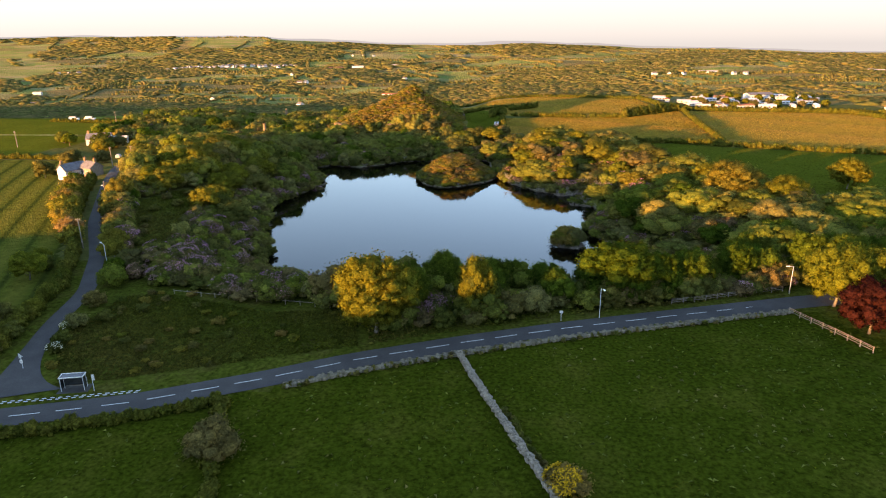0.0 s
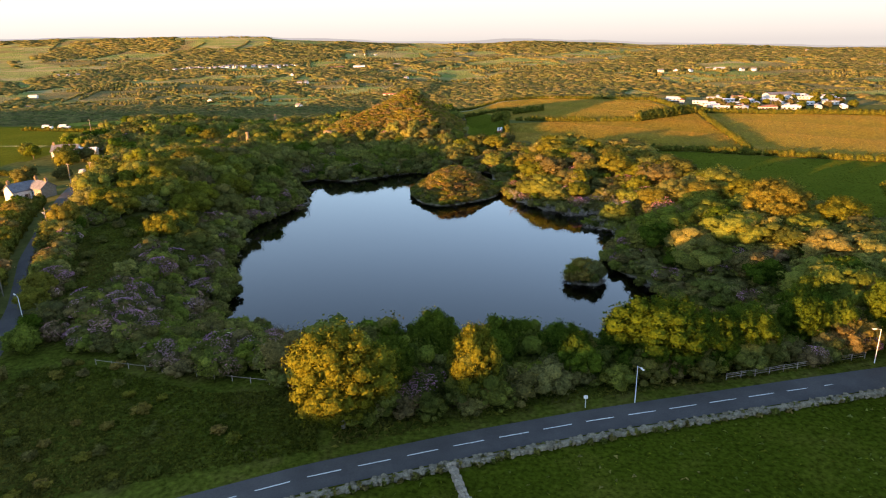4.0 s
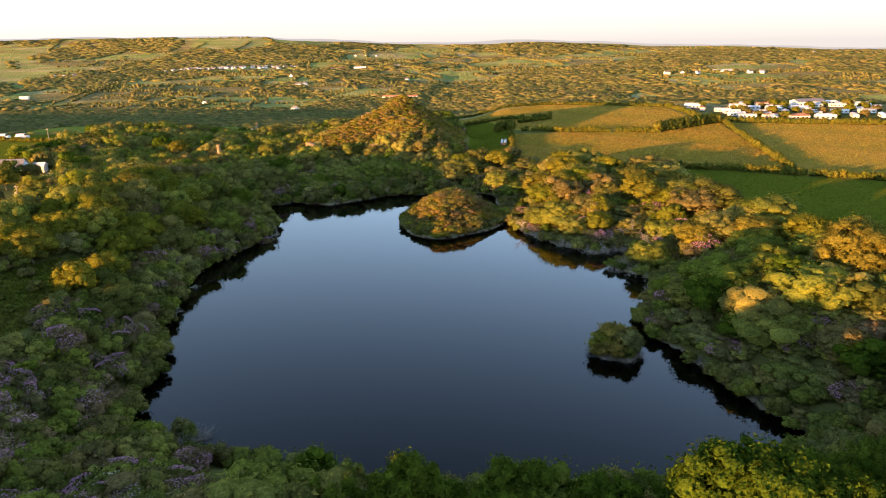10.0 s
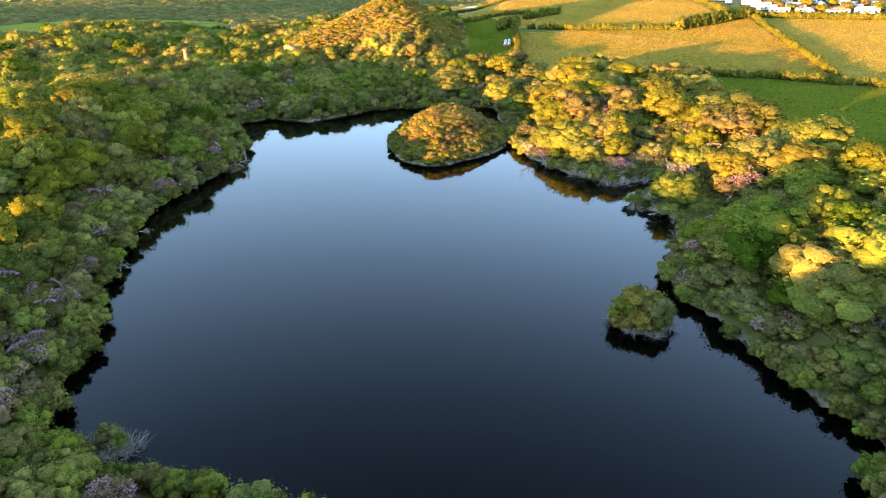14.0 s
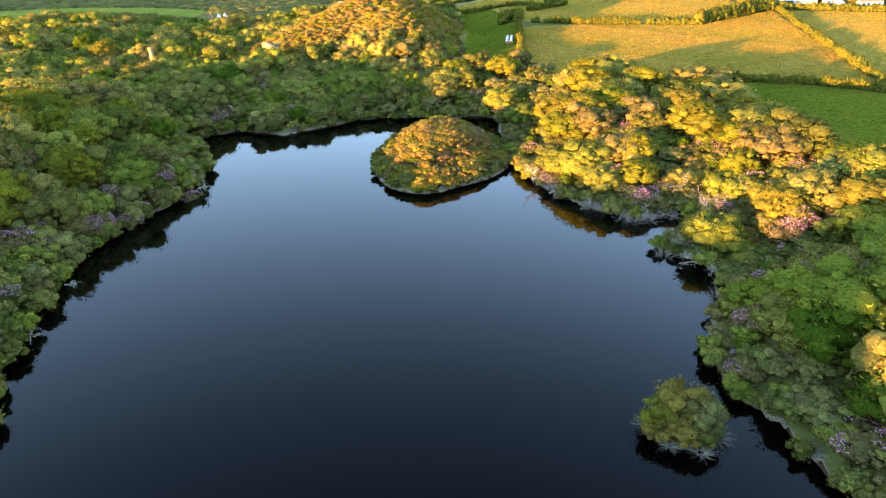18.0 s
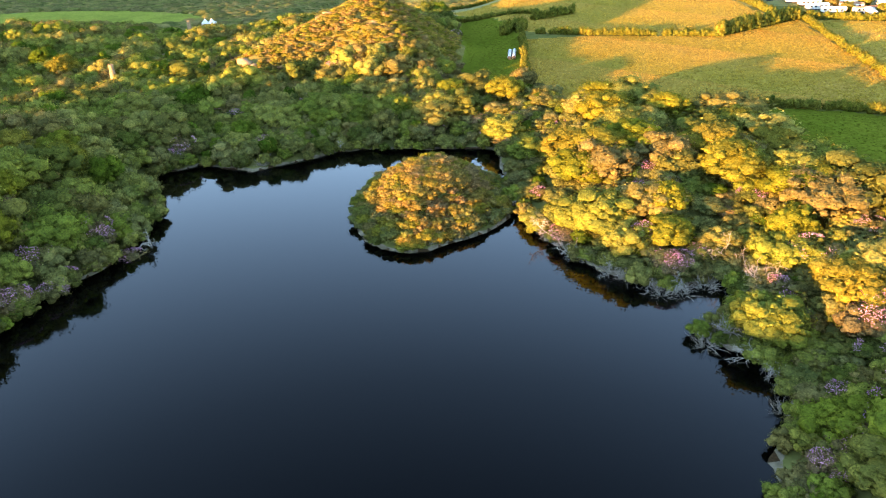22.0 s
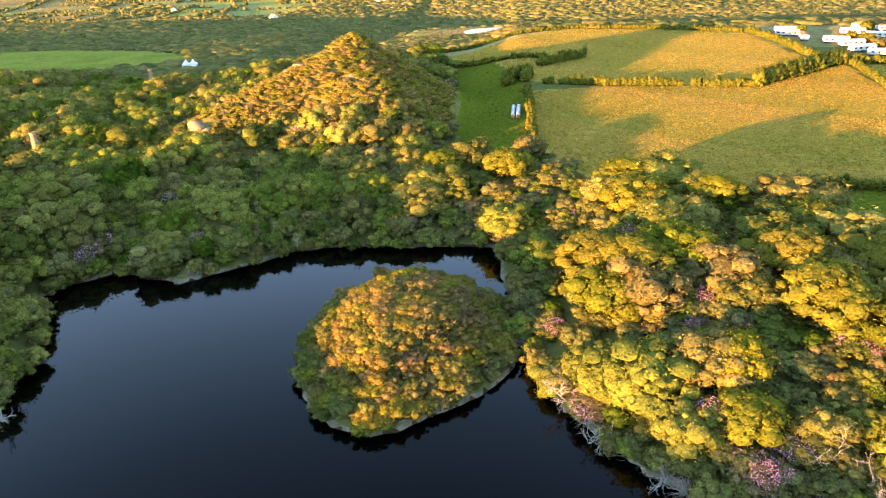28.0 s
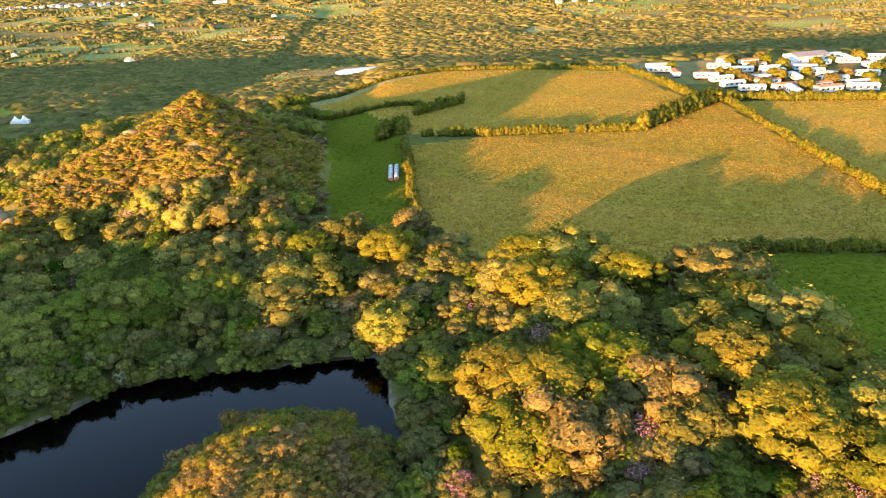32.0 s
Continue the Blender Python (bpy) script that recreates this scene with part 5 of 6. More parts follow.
def pole(x, y, h=7.5):
    ob = thing("utility_pole", pose(x, y, at(x, y)), "weathered timber utility pole beside the lane", "pole", "utility poles")
    part("shaft", rods(((0, 0, -0.4), (0, 0, h), 0.15, 0.1)), M_WOOD, ob)
    part("crossarm", boxes((-0.6, -0.05, h - 0.5, 0.6, 0.05, h - 0.38)), M_WOOD, ob)
    for s in (-0.5, 0, 0.5):
        part("insulator", rods(((s, 0, h - 0.38), (s, 0, h - 0.22), 0.04, 0.03)), M_WHITE, ob)


for x, y in ((-145, 236), (-134.5, 232), (-96.5, 138), (-221, 288), (-214, 361), (-330, 270)):
    pole(x, y)


def bus_shelter(x, y, turn):
    ob = thing("bus_shelter", pose(x, y, at(x, y) + 0.05, 0, 0, turn) @ Matrix.Diagonal((0.84, 0.84, 0.95, 1)), "small glazed bus shelter with a pale framed roof", "bus shelter")
    part("slab", boxes((-2.6, -1.3, -0.15, 2.6, 1.5, 0.03)), M_ROAD, ob)
    for sx in (-1.9, 1.9):
        for sy in (-0.7, 0.7):
            part("post", boxes((sx - 0.04, sy - 0.04, 0, sx + 0.04, sy + 0.04, 2.3)), M_METAL, ob)
    roof = part("roof", boxes((-1.9, -0.75, 2.34, 1.9, 0.75, 2.40)), M_DARK, ob, "dark translucent roof sheet")
    for a in ((-2.05, -0.9, 2.3, 2.05, -0.74, 2.46), (-2.05, 0.74, 2.3, 2.05, 0.9, 2.46), (-2.05, -0.74, 2.3, -1.9, 0.74, 2.46), (1.9, -0.74, 2.3, 2.05, 0.74, 2.46)):
        part("edge", boxes(a, bev=0.02), M_WHITE, roof)
    part("back_panel", boxes((-1.85, 0.68, 0.3, 1.85, 0.7, 2.2)), M_DARK, ob)
    for sx in (-1.9, 1.9):
        part("side_panel", boxes((sx - 0.01, -0.62, 0.3, sx + 0.01, 0.62, 2.2)), M_DARK, ob)
    part("bench", boxes((-1.5, 0.25, 0.42, 1.5, 0.6, 0.5), bev=0.02), M_WOOD, ob)


bus_shelter(-60.4, 76.8, 12)


def road_sign(x, y, shape, h=2.4, turn=0):
    ob = thing("road_sign", pose(x, y, at(x, y), 0, 0, turn), "road sign on a thin grey post" if shape != "flag" else "bus stop flag on a thin grey post", "road sign", "road signs")
    part("post", rods(((0, 0, -0.3), (0, 0, h), 0.04, 0.04)), M_METAL, ob)
    if shape == "flag":
        part("plate", boxes((-0.05, -0.03, h - 0.9, 0.4, -0.01, h + 0.05), bev=0.008), M_WHITE, ob)
    elif shape == "give":
        bm = bmesh.new()
        bmesh.ops.create_cone(bm, cap_ends=True, segments=3, radius1=0.55, radius2=0.55, depth=0.03, matrix=pose(0, -0.06, h, 90, 0, 0) @ pose(0, 0, 0, 0, 0, 30))
        part("plate", bm, M_WHITE, ob)
        bm = bmesh.new()
        bmesh.ops.create_cone(bm, cap_ends=True, segments=20, radius1=0.35, radius2=0.35, depth=0.03, matrix=pose(0, -0.06, h - 0.95, 90, 0, 0))
        part("disc", bm, M_WHITE, ob)
    else:
        part("plate", boxes((-0.28, -0.06, h - 0.5, 0.28, -0.03, h), bev=0.01), M_WHITE, ob)


road_sign(-57.2, 76.5, "flag", 2.7)
road_sign(-72.2, 82.1, "give", 2.3, -10)
road_sign(12.9, 103.6, "plain", 2.0)

# ---- houses ----
def house(x, y, turn, lx, ly, eaves, ridge, roof_m, label, wall_m=None, chimneys=((0.9, 0),), windows=3, z=None, name="house", cat="house"):
    """A gabled house: walls with set-in windows, a roof with eaves, chimneys. The ridge runs along x."""
    z = at(x, y) if z is None else z
    ob = thing(name, pose(x, y, z, 0, 0, turn), label, cat)
    hx, hy = lx / 2, ly / 2
    bm = bmesh.new()
    sec = [(-hy, -1.0), (hy, -1.0), (hy, eaves), (0, ridge), (-hy, eaves)]
    a = [bm.verts.new((-hx, p, q)) for p, q in sec]
    b = [bm.verts.new((hx, p, q)) for p, q in sec]
    bm.faces.new(a[::-1])
    bm.faces.new(b)
    for i in range(5):
        bm.faces.new((a[i], a[(i + 1) % 5], b[(i + 1) % 5], b[i]))
    bmesh.ops.recalc_face_normals(bm, faces=bm.faces)
    part("wall", bm, wall_m or M_WHITE, ob)
    slope = (ridge - eaves) / hy
    bm = bmesh.new()
    for s in (-1, 1):
        e, r0 = s * (hy + 0.35), (0, ridge + 0.06)
        pts = [(e, ridge - slope * (hy + 0.35) + 0.06), r0, (0, ridge + 0.26), (e, ridge - slope * (hy + 0.35) + 0.24)]
        c = [bm.verts.new((-hx - 0.3, p, q)) for p, q in pts]
        d = [bm.verts.new((hx + 0.3, p, q)) for p, q in pts]
        bm.faces.new(c), bm.faces.new(d[::-1])
        for i in range(4):
            bm.faces.new((c[i], d[i], d[(i + 1) % 4], c[(i + 1) % 4]))
    bmesh.ops.recalc_face_normals(bm, faces=bm.faces)
    roof = part("roof", bm, roof_m, ob)
    for cx, cy in chimneys:
        ch = part("chimney", boxes((cx * hx - 0.45, cy - 0.35, ridge - 0.8, cx * hx + 0.45, cy + 0.35, ridge + 1.2)), M_BRICK, roof)
        part("pot", rods(((cx * hx, cy, ridge + 1.2), (cx * hx, cy, ridge + 1.6), 0.14, 0.12)), M_TILE, ch)
    for s in (-1, 1):
        for i in range(windows):
            wx = -hx + (i + 0.5) * lx / windows
            for wz in ([0.9] if eaves < 3.5 else [0.9, 3.3]):
                w = part("window", boxes((wx - 0.5, s * hy - 0.06, wz, wx + 0.5, s * hy + 0.06, wz + 1.2)), M_WHITE, ob)
                part("pane", boxes((wx - 0.42, s * hy - 0.075, wz + 0.08, wx + 0.42, s * hy + 0.075, wz + 1.12)), M_DARK, w)
    part("door", boxes((-0.45 + hx * 0.2, -hy - 0.07, 0, 0.45 + hx * 0.2, -hy + 0.02, 2.05)), M_WOOD, ob)
    return ob


house(-147.5, 215.0, 62, 7.5, 5.4, 3.2, 5.2, M_SLATE, "cream rendered farmhouse gable with a slate roof", chimneys=((-0.85, 0),))
house(-141.3, 216.5, -24, 6.2, 4.8, 3.2, 5.0, M_SLATE, "grey stone cottage with a slate roof and two chimneys", M_STONE, ((-0.85, 0), (0.85, 0)), 2)
house(-186.0, 297.0, 14, 10.5, 6.0, 3.0, 5.2, M_SLATE, "white cottage with a blue-grey slate roof", chimneys=((-0.88, 0),))
house(-177.5, 300.0, 14, 6.0, 4.0, 2.4, 3.4, M_WHITE, "low white outbuilding beside a cottage", chimneys=(), windows=2, name="outbuilding", cat="outbuilding")
def marquee(x, y, turn):
    """A white tent whose canvas sweeps up to two peaks."""
    ob = thing("marquee", pose(x, y, at(x, y), 0, 0, turn) @ Matrix.Diagonal((0.7, 0.7, 0.8, 1)), "white twin-peaked marquee tent in a clearing", "tent")
    gx, gy = np.meshgrid(np.linspace(-6, 6, 33), np.linspace(-3.4, 3.4, 19))
    d = np.minimum(np.hypot((gx + 2.9) / 1.15, gy), np.hypot((gx - 2.9) / 1.15, gy))
    gz = 1.9 + 3.3 * np.clip(1 - d / 3.6, 0, 1) ** 1.8
    i = (np.arange(18)[:, None] * 33 + np.arange(32)[None]).ravel()
    part("canopy", link_mesh("canopy", np.stack([gx.ravel(), gy.ravel(), gz.ravel()], 1), np.stack([i, i + 1, i + 34, i + 33], 1), [M_WHITE], smooth=True), None, ob)
    for wall in ((-6, -3.4, 0, 6, -3.36, 1.93), (-6, 3.36, 0, 6, 3.4, 1.93), (-6, -3.36, 0, -5.96, 3.36, 1.93), (5.96, -3.36, 0, 6, 3.36, 1.93)):
        part("side_wall", boxes(wall), M_WHITE, ob)
    for px in (-2.9, 2.9):
        part("pole", rods(((px, 0, 0), (px, 0, 5.5), 0.06, 0.05)), M_METAL, ob)


marquee(-191.0, 566.0, 12)
house(183.0, 492.0, 14, 18.0, 8.0, 3.0, 4.2, M_SLATE, "long pale farm shed behind the caravans", chimneys=(), windows=4, name="barn", cat="barn")


def vehicle(x, y, turn, length=4.4, height=1.5, colour=None, label="white van parked by a hedge", cat="van"):
    z = at(x, y)
    ob = thing(cat, pose(x, y, z, 0, 0, turn), label, cat)
    h = length / 2
    part("body", boxes((-h, -0.9, 0.3, h, 0.9, height * 0.62), bev=0.12), colour or M_WHITE, ob)
    cab = part("cabin", boxes((-h * 0.8, -0.8, height * 0.6, h * 0.5, 0.8, height), bev=0.15), colour or M_WHITE, ob)
    part("windscreen", boxes((h * 0.42, -0.7, height * 0.66, h * 0.53, 0.7, height * 0.94)), M_DARK, cab)
    for sx in (-0.6, 0.6):
        for sy in (-0.85, 0.85):
            wheel = part("wheel", rods(((sx * h, sy - 0.1, 0.32), (sx * h, sy + 0.1, 0.32), 0.32, 0.32), n=12), M_BLACK, ob)
            part("rim", rods(((sx * h, sy - 0.11, 0.32), (sx * h, sy + 0.11, 0.32), 0.18, 0.18), n=10), M_METAL, wheel)


vehicle(-250, 378, 5, 6.0, 2.4)
vehicle(-240, 378, 5, 6.5, 2.5)
vehicle(-157.5, 262, 110, 4.2, 1.5, label="small pale car parked in the lane", cat="car")
for k, (x, y) in enumerate(((112, 190), (116, 191), (120, 192.5), (104, 187.5), (124, 196))):
    vehicle(x, y, 80 + 7 * k, 4.2, 1.45, M_WHITE if k % 2 else M_DARK, "parked car in a yard beside the wood", "car")

# yard with a dark heap
bm = bmesh.new()
bmesh.ops.create_icosphere(bm, subdivisions=3, radius=1.0)
for v in bm.verts:
    v.co = Vector((v.co.x * 6.5, v.co.y * 4.0, max(v.co.z, -0.1) * 1.8)) * (1 + 0.12 * noise.noise(v.co * 2.2))
me = bpy.data.meshes.new("gravel_heap")
bm.to_mesh(me)
bm.free()
me.materials.append(M_BLACK)
heap = new("gravel_heap", me)
heap.location = (109, 196, at(109, 196))
tagged(heap, "dark heap of gravel in a yard", "heap")

# ---- mine stacks ----
def stack(x, y, top, base, r0=1.0, r1=0.68):
    ob = thing("mine_stack", pose(x, y, base), "old round stone mine chimney, ivy at its foot", "chimney")
    h = top - base
    bm = bmesh.new()
    prof = [(r0, -0.5), (r0, 0), (r0 * 0.93, h * 0.5), (r1 * 1.02, h * 0.92), (r1 * 1.15, h * 0.93), (r1 * 1.15, h), (r1 * 0.7, h), (r1 * 0.7, h - 1.0)]
    rings = [[bm.verts.new((math.cos(a) * p * (1 + 0.03 * math.sin(5 * a + q)), math.sin(a) * p, q)) for a in np.arange(14) * 2 * math.pi / 14] for p, q in prof]
    for u, w in zip(rings[:-1], rings[1:]):
        for i in range(14):
            bm.faces.new((u[i], u[(i + 1) % 14], w[(i + 1) % 14], w[i]))
    part("shaft", bm, M_BRICK, ob)
    v, f, m = LIGHT["hawthorn_tree"][1]
    part("ivy", link_mesh("ivy", v * np.array([2.3, 2.3, h * 0.55]), f, [LEAF["oak"]], None, True, None, m), None, ob, "yellow-green ivy")


stack(-115.6, 324.8, 11.8, at(-115.6, 324.8))
stack(-131.9, 413.7, 8.2, min(at(-131.9, 413.7), 1.0))

# ---- silage bales on the grass track ----
M_FILM = surface("bale_film", [(0.3, (0.10, 0.11, 0.12)), (0.7, (0.26, 0.27, 0.28))], 0.6, 5, 0.4, 0, 0.3, 0.4)
bale = thing("silage_bale", pose(-0.5, 358.6, at(-0.5, 358.6)), "round silage bale wrapped in grey plastic with black ends", "bale", "silage bales on the track")
part("wrap", rods(((0, -0.5, 0.6), (0, 0.5, 0.6), 0.6, 0.6), n=16), M_FILM, bale)
for s in (-1, 1):
    part("end", rods(((0, s * 0.5, 0.6), (0, s * 0.62, 0.6), 0.57, 0.48), n=16), M_BLACK, bale)
for row in range(2):
    for k in range(8):
        if row or k:
            x, y = -0.5 + row * 1.45 + 0.03 * k, 358.6 + k * 1.32
            copy_thing(bale, pose(x, y, at(x, y)))

# ---- caravan park ----
def caravan(wall, roof):
    ob = thing("static_caravan", pose(130, 440, at(130, 440)), "white static caravan with a shallow pitched roof", "caravan", "caravans in the park")
    part("skirt", boxes((-5.3, -1.7, -0.3, 5.3, 1.7, 0.5)), M_DARK, ob)
    part("body", boxes((-5.5, -1.85, 0.45, 5.5, 1.85, 2.75), bev=0.05), wall, ob)
    bm = bmesh.new()
    a = [bm.verts.new(p) for p in ((-5.7, -2.0, 2.72), (-5.7, 2.0, 2.72), (-5.7, 0, 3.35))]
    b = [bm.verts.new((-p.co.x, p.co.y, p.co.z)) for p in a]
    bm.faces.new(a[::-1]), bm.faces.new(b)
    for i in range(3):
        bm.faces.new((a[i], a[(i + 1) % 3], b[(i + 1) % 3], b[i]))
    bmesh.ops.recalc_face_normals(bm, faces=bm.faces)
    part("roof", bm, roof, ob)
    for s in (-1, 1):
        for wx in (-4.2, -1.8, 1.0, 3.6):
            part("window", boxes((wx - 0.6, s * 1.85 - 0.03, 1.3, wx + 0.6, s * 1.85 + 0.03, 2.2)), M_DARK, ob)
    part("door", boxes((2.0, -1.9, 0.5, 2.7, -1.83, 2.35)), M_METAL, ob)
    return ob


M_CREAM = surface("caravan_cladding", [(0.3, (0.36, 0.34, 0.30)), (0.7, (0.52, 0.50, 0.45))], 0.3, 5, 0.6)
M_FELT = surface("caravan_roofing", [(0.3, (0.3, 0.29, 0.27)), (0.7, (0.48, 0.47, 0.45))], 0.3, 5, 0.7)
PROTOS = [caravan(M_CREAM, M_FELT), caravan(M_CREAM, M_TILE), caravan(M_CREAM, M_METAL)]
PARK = [(110, 496), (113, 470), (119, 432), (150, 427), (176, 422), (204, 436), (222, 486), (206, 500)]
r = np.random.default_rng(8)
spots = [(x + r.uniform(-1.5, 1.5) + 3 * (j % 2), y + r.uniform(-1.5, 1.5)) for j, y in enumerate(np.arange(430, 502, 8.6)) for x in np.arange(112, 226, 14.0)]
spots = [p for p in spots if inside(PARK, np.array([p[0]]), np.array([p[1]]))[0] and r.uniform() < 0.82]
spots += [(238 + 15 * k, 424 - 2 * k) for k in range(3)]
for k, (x, y) in enumerate(spots):
    m = pose(x, y, at(x, y) + 0.3, 0, 0, r.choice([-12, -8, 10, 75])) @ Matrix.Diagonal((0.9, 0.9, 0.85, 1))
    if k < 3:
        PROTOS[k].matrix_basis = m
    else:
        copy_thing(PROTOS[int(r.choice(3, p=[0.6, 0.22, 0.18]))], m)
for k in range(60):
    x, y = spots[int(r.integers(len(spots) - 5))]
    plant("oak_tree" if k % 2 else "hawthorn_tree", x + 7, y + 4, r.uniform(3.0, 5.5), k, 1.0, label="garden tree between the caravans")

# ---- the far country ----
def far_woods():
    """Groves, hedgerows and scrub out to the skyline, as one object."""
    r = np.random.default_rng(17)
    V, F, T, n = [], [], [], 0

    def blob(x, y, z, w, h, fine):
        nonlocal n
        v, f = ICO2 if fine else ICO1
        k = v * (1 + 0.28 * np.sin(v @ r.normal(0, 3.5, (3, 2))).sum(1, keepdims=True)) + r.normal(0, 0.09, v.shape)
        V.append(k * np.array([w, w, h]) + np.array([x, y, z + h * 0.55])), F.append(f + n), T.append(np.full(len(v), r.uniform()))
        n += len(v)

    d = 430.0
    while d < 4750:
        step = 4.4 if d < 700 else d / 172
        half = 0.74 * d + 40
        xs = np.arange(-half, half, step) + r.uniform(-0.5, 0.5) * step
        xs = xs + r.uniform(-0.45, 0.45, len(xs)) * step
        ys = d + r.uniform(-0.45, 0.45, len(xs)) * step
        cover = 1.2 * wob(xs * 0.6, ys, 70 + d * 0.05, 0.3) + 0.5 * wob(xs, ys, 30 + d * 0.02, 1.7) + 0.1
        valley = np.exp(-(((xs + 60) / 640) ** 2 + ((ys - 740) / 330) ** 2)) * 1.7 + np.exp(-(((xs - 250) / 500) ** 2 + ((ys - 1150) / 350) ** 2)) * 0.8
        keep = cover + valley + r.normal(0, 0.07, len(xs)) > 0.22 - 0.08 * smooth(750, 1700, ys) - 0.16 * wob(xs, ys, 330, 2.2)
        keep &= ~inside(HAY2, xs, ys) & ~inside(PARK, xs, ys) & ~inside(HAY3, xs, ys) & ~inside(LEFT2, xs, ys)
        keep &= (((xs + 300) / 95) ** 2 + ((ys - 590) / 55) ** 2 > 1) & (((xs + 30) / 66) ** 2 + ((ys - 780) / 42) ** 2 > 1)
        keep &= (np.hypot(xs + 191, ys - 560) > 14) & ~((xs > -60) & (xs < 240) & (ys < 512)) & ~((ys < 455) & (xs > -212)) & ~((xs < -190) & (ys < 440))
        keep &= ~((np.abs(xs + 1000) < 240) & (np.abs(ys - 2540) < 70))
        keep &= ~((xs < -380) & (xs > -900) & (ys > 900) & (ys < 1600) & (r.uniform(size=len(xs)) < 0.8))
        zs = land(xs, ys)
        for x, y, z in zip(xs[keep], ys[keep], zs[keep]):
            s = step * r.uniform(0.75, 1.15)
            blob(x, y, z - 1.0, max(s * (1.35 if d < 1000 else 1.15), 2.6), min(max(s * 0.38, 1.8), 4.0) * r.uniform(0.8, 1.2), d < 640)
        d += step
    # hedgerows across the open ground
    for k in range(420):
        y = 700 * (6.4 ** r.uniform())
        x = r.uniform(-0.7, 0.7) * y
        a, length = r.choice([0.25, 0.4, 1.75, 1.95]) + r.normal(0, 0.08), r.uniform(0.06, 0.16) * y + 60
        st = y / 420
        q = np.arange(0, length, st)
        qx, qy = x + q * math.cos(a), y + q * math.sin(a)
        for px, py, pz in zip(qx, qy, land(qx, qy)):
            if not (((px + 30) / 66) ** 2 + ((py - 780) / 42) ** 2 < 1) and py > 560 and r.uniform() < 0.93:
                w = st * r.uniform(0.5, 1.1)
                blob(px + r.normal(0, st * 0.3), py + r.normal(0, st * 0.3), pz - 0.5, w, min(w, 4.5) * r.uniform(0.6, 1.3), False)
    ob = new("far_woods", link_mesh("far_woods", np.vstack(V), np.vstack(F), [LEAF["far"]], None, False, np.concatenate(T)))
    tagged(ob, "distant woods, hedgerows and scrub across the valley", "woodland", kind="stuff")


far_woods()
bm = bmesh.new()
bmesh.ops.create_circle(bm, cap_ends=True, segments=32, radius=1.0, matrix=Matrix.LocRotScale((-6, 782, -38.6), None, (38, 24, 1)))
me = bpy.data.meshes.new("water_2")
bm.to_mesh(me)
bm.free()
me.materials.append(M_WATER)
tagged(new("water_2", me), "distant pond shining between trees", "water", kind="structure")

# distant town, farms and sheds
far_house = None
r = np.random.default_rng(23)
far_spots = [(-1200 + 400 * u + r.normal(0, 12), 2470 + 180 * u + r.normal(0, 28)) for u in r.uniform(0, 1, 60)]
far_spots += [(-515, 1750), (-500, 1760), (-260, 1900), (-1500, 2250), (-1470, 2260), (-1440, 2270), (-1420, 2240), (-700, 3300), (-650, 3320), (-600, 3310), (-640, 2100), (400, 1815), (440, 1830), (480, 1840), (545, 1860),
              (615, 1865), (650, 1880), (1000, 3200), (1100, 3250), (1200, 2900), (1350, 3100), (-560, 1300), (-340, 1150), (1400, 2500), (1450, 2520), (1040, 2030)]
for k, (x, y) in enumerate(far_spots):
    turn = r.uniform(0, 180)
    if far_house is None:
        far_house = house(x, y, turn, 13, 8, 5, 8, M_SLATE, "far white house with a grey roof in the valley", chimneys=(), windows=2)
        tagged(far_house, group="far houses")
    else:
        copy_thing(far_house, pose(x, y, at(x, y), 0, 0, turn))
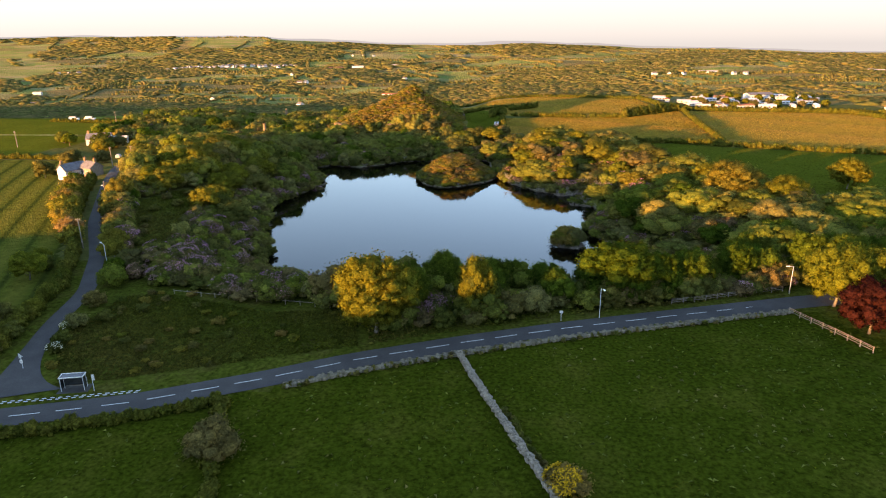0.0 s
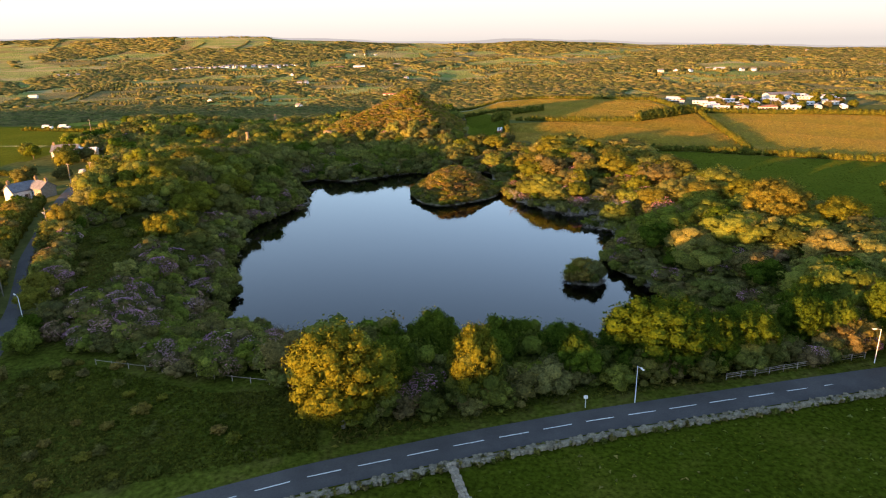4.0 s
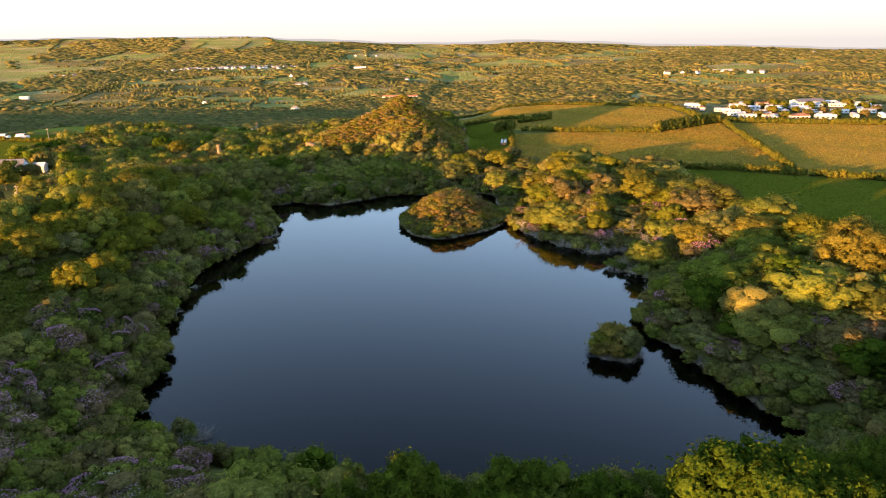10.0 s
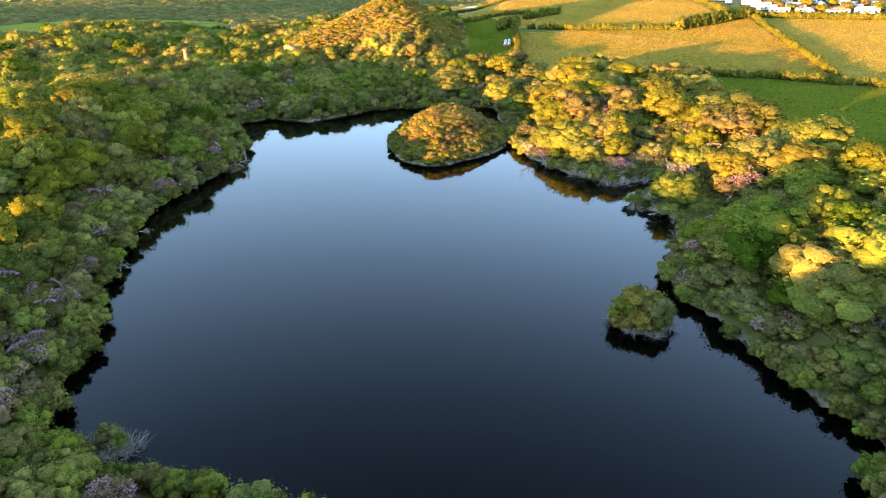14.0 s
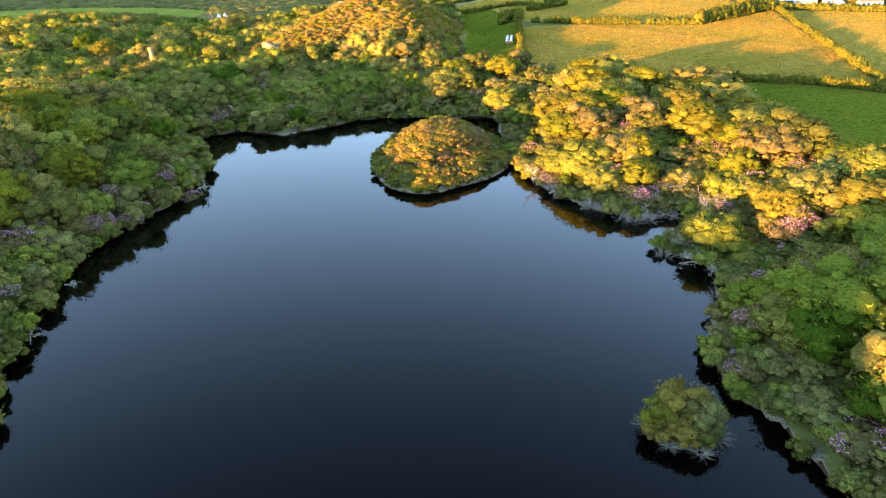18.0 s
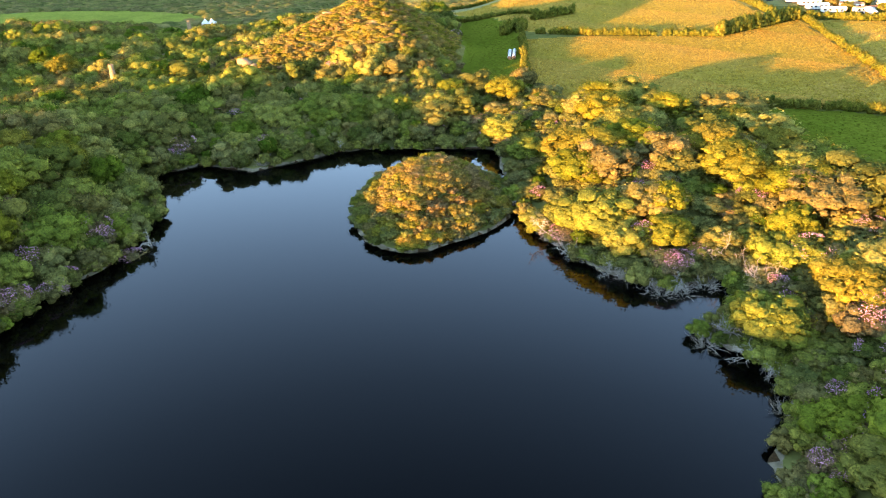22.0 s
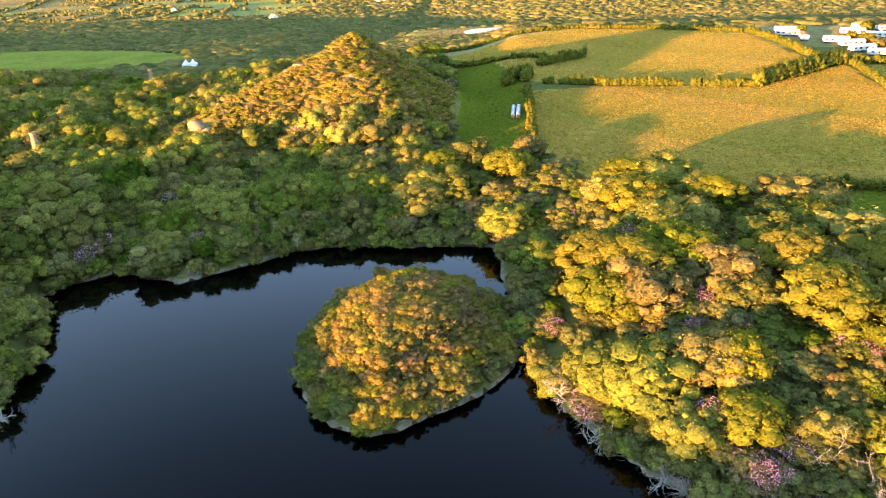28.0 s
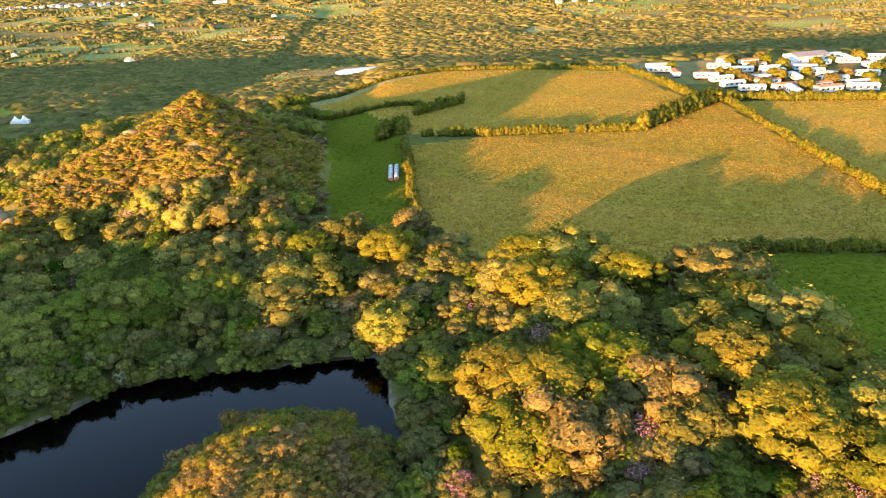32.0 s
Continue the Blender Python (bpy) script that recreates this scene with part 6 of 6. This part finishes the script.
for x, y, lx, ly in ((-597, 2515, 110, 40), (-520, 2530, 60, 30), (-380, 2560, 50, 22), (-225, 1412, 46, 14), (1060, 2030, 46, 20), (560, 1900, 70, 18), (-980, 1385, 26, 10), (-180, 1400, 30, 12)):
    house(x, y, r.uniform(-10, 10), lx * 0.7, ly * 0.7, 4, 6, M_TILE if int(x) % 3 == 0 else M_FELT, "long far pale-walled shed with a weathered roof", chimneys=(), windows=3, name="shed", cat="shed")
v, f, _, _ = strip([(-1010, 1440), (-975, 1380), (-930, 1330), (-945, 1290), (-905, 1240), (-860, 1215)], 4.0, 6.0, 0.6)
tagged(new("road_3", link_mesh("road_3", v, f, [M_STONE])), "pale stony track over the far moor", "track", kind="structure")

# ---- loose stones ----
SPOIL_STONES = [stone_mesh(k + 20, M_BRICK) for k in range(4)]


def boulder(x, y, s, label, flat=0.6, z=None, me=None):
    ob = new("boulder", me or STONES[int(abs(x * 3)) % 8])
    z = at(x, y) if z is None else z
    ob.matrix_basis = Matrix.LocRotScale((x, y, z + 0.05 * s), Euler((0.2, 0.1, x)), (s * 3, s * 3, s * 3 * flat))
    tagged(ob, label, "rock")


for x, y, s in ((-19.0, 243.0, 0.8), (-18.0, 243.4, 0.6), (-19.8, 242.6, 0.5)):
    boulder(x, y, s, "pale bare rock on the island shore")
for x, y, s in ((-80, 338, 2.3), (-82, 340, 1.9), (-77.5, 337, 1.6), (-84, 343, 1.4), (-60, 364, 2.2), (-62, 361, 1.7), (-57, 367, 1.5)):
    boulder(x, y, s, "pale spoil rock bare on the mine heap", 0.8, me=SPOIL_STONES[int(abs(y)) % 4])

# ---- landing stage ----
jetty = thing("landing_stage", pose(-70.0, 249.4, 0, 0, 0, 25), "small pale timber landing stage at the water's edge", "jetty")
for k in range(9):
    part("plank", boxes((-1.5 + k * 0.34, -0.9, 0.42, -1.2 + k * 0.34, 0.9, 0.48)), M_WOOD, jetty)
for sx in (-1.4, 1.4):
    for sy in (-0.8, 0.8):
        part("post", rods(((sx, sy, -1.8), (sx, sy, 1.2), 0.07, 0.07)), M_WOOD, jetty)
part("rail", rods(((-1.4, 0.8, 1.1), (1.4, 0.8, 1.1), 0.04, 0.04), n=5), M_WOOD, jetty)
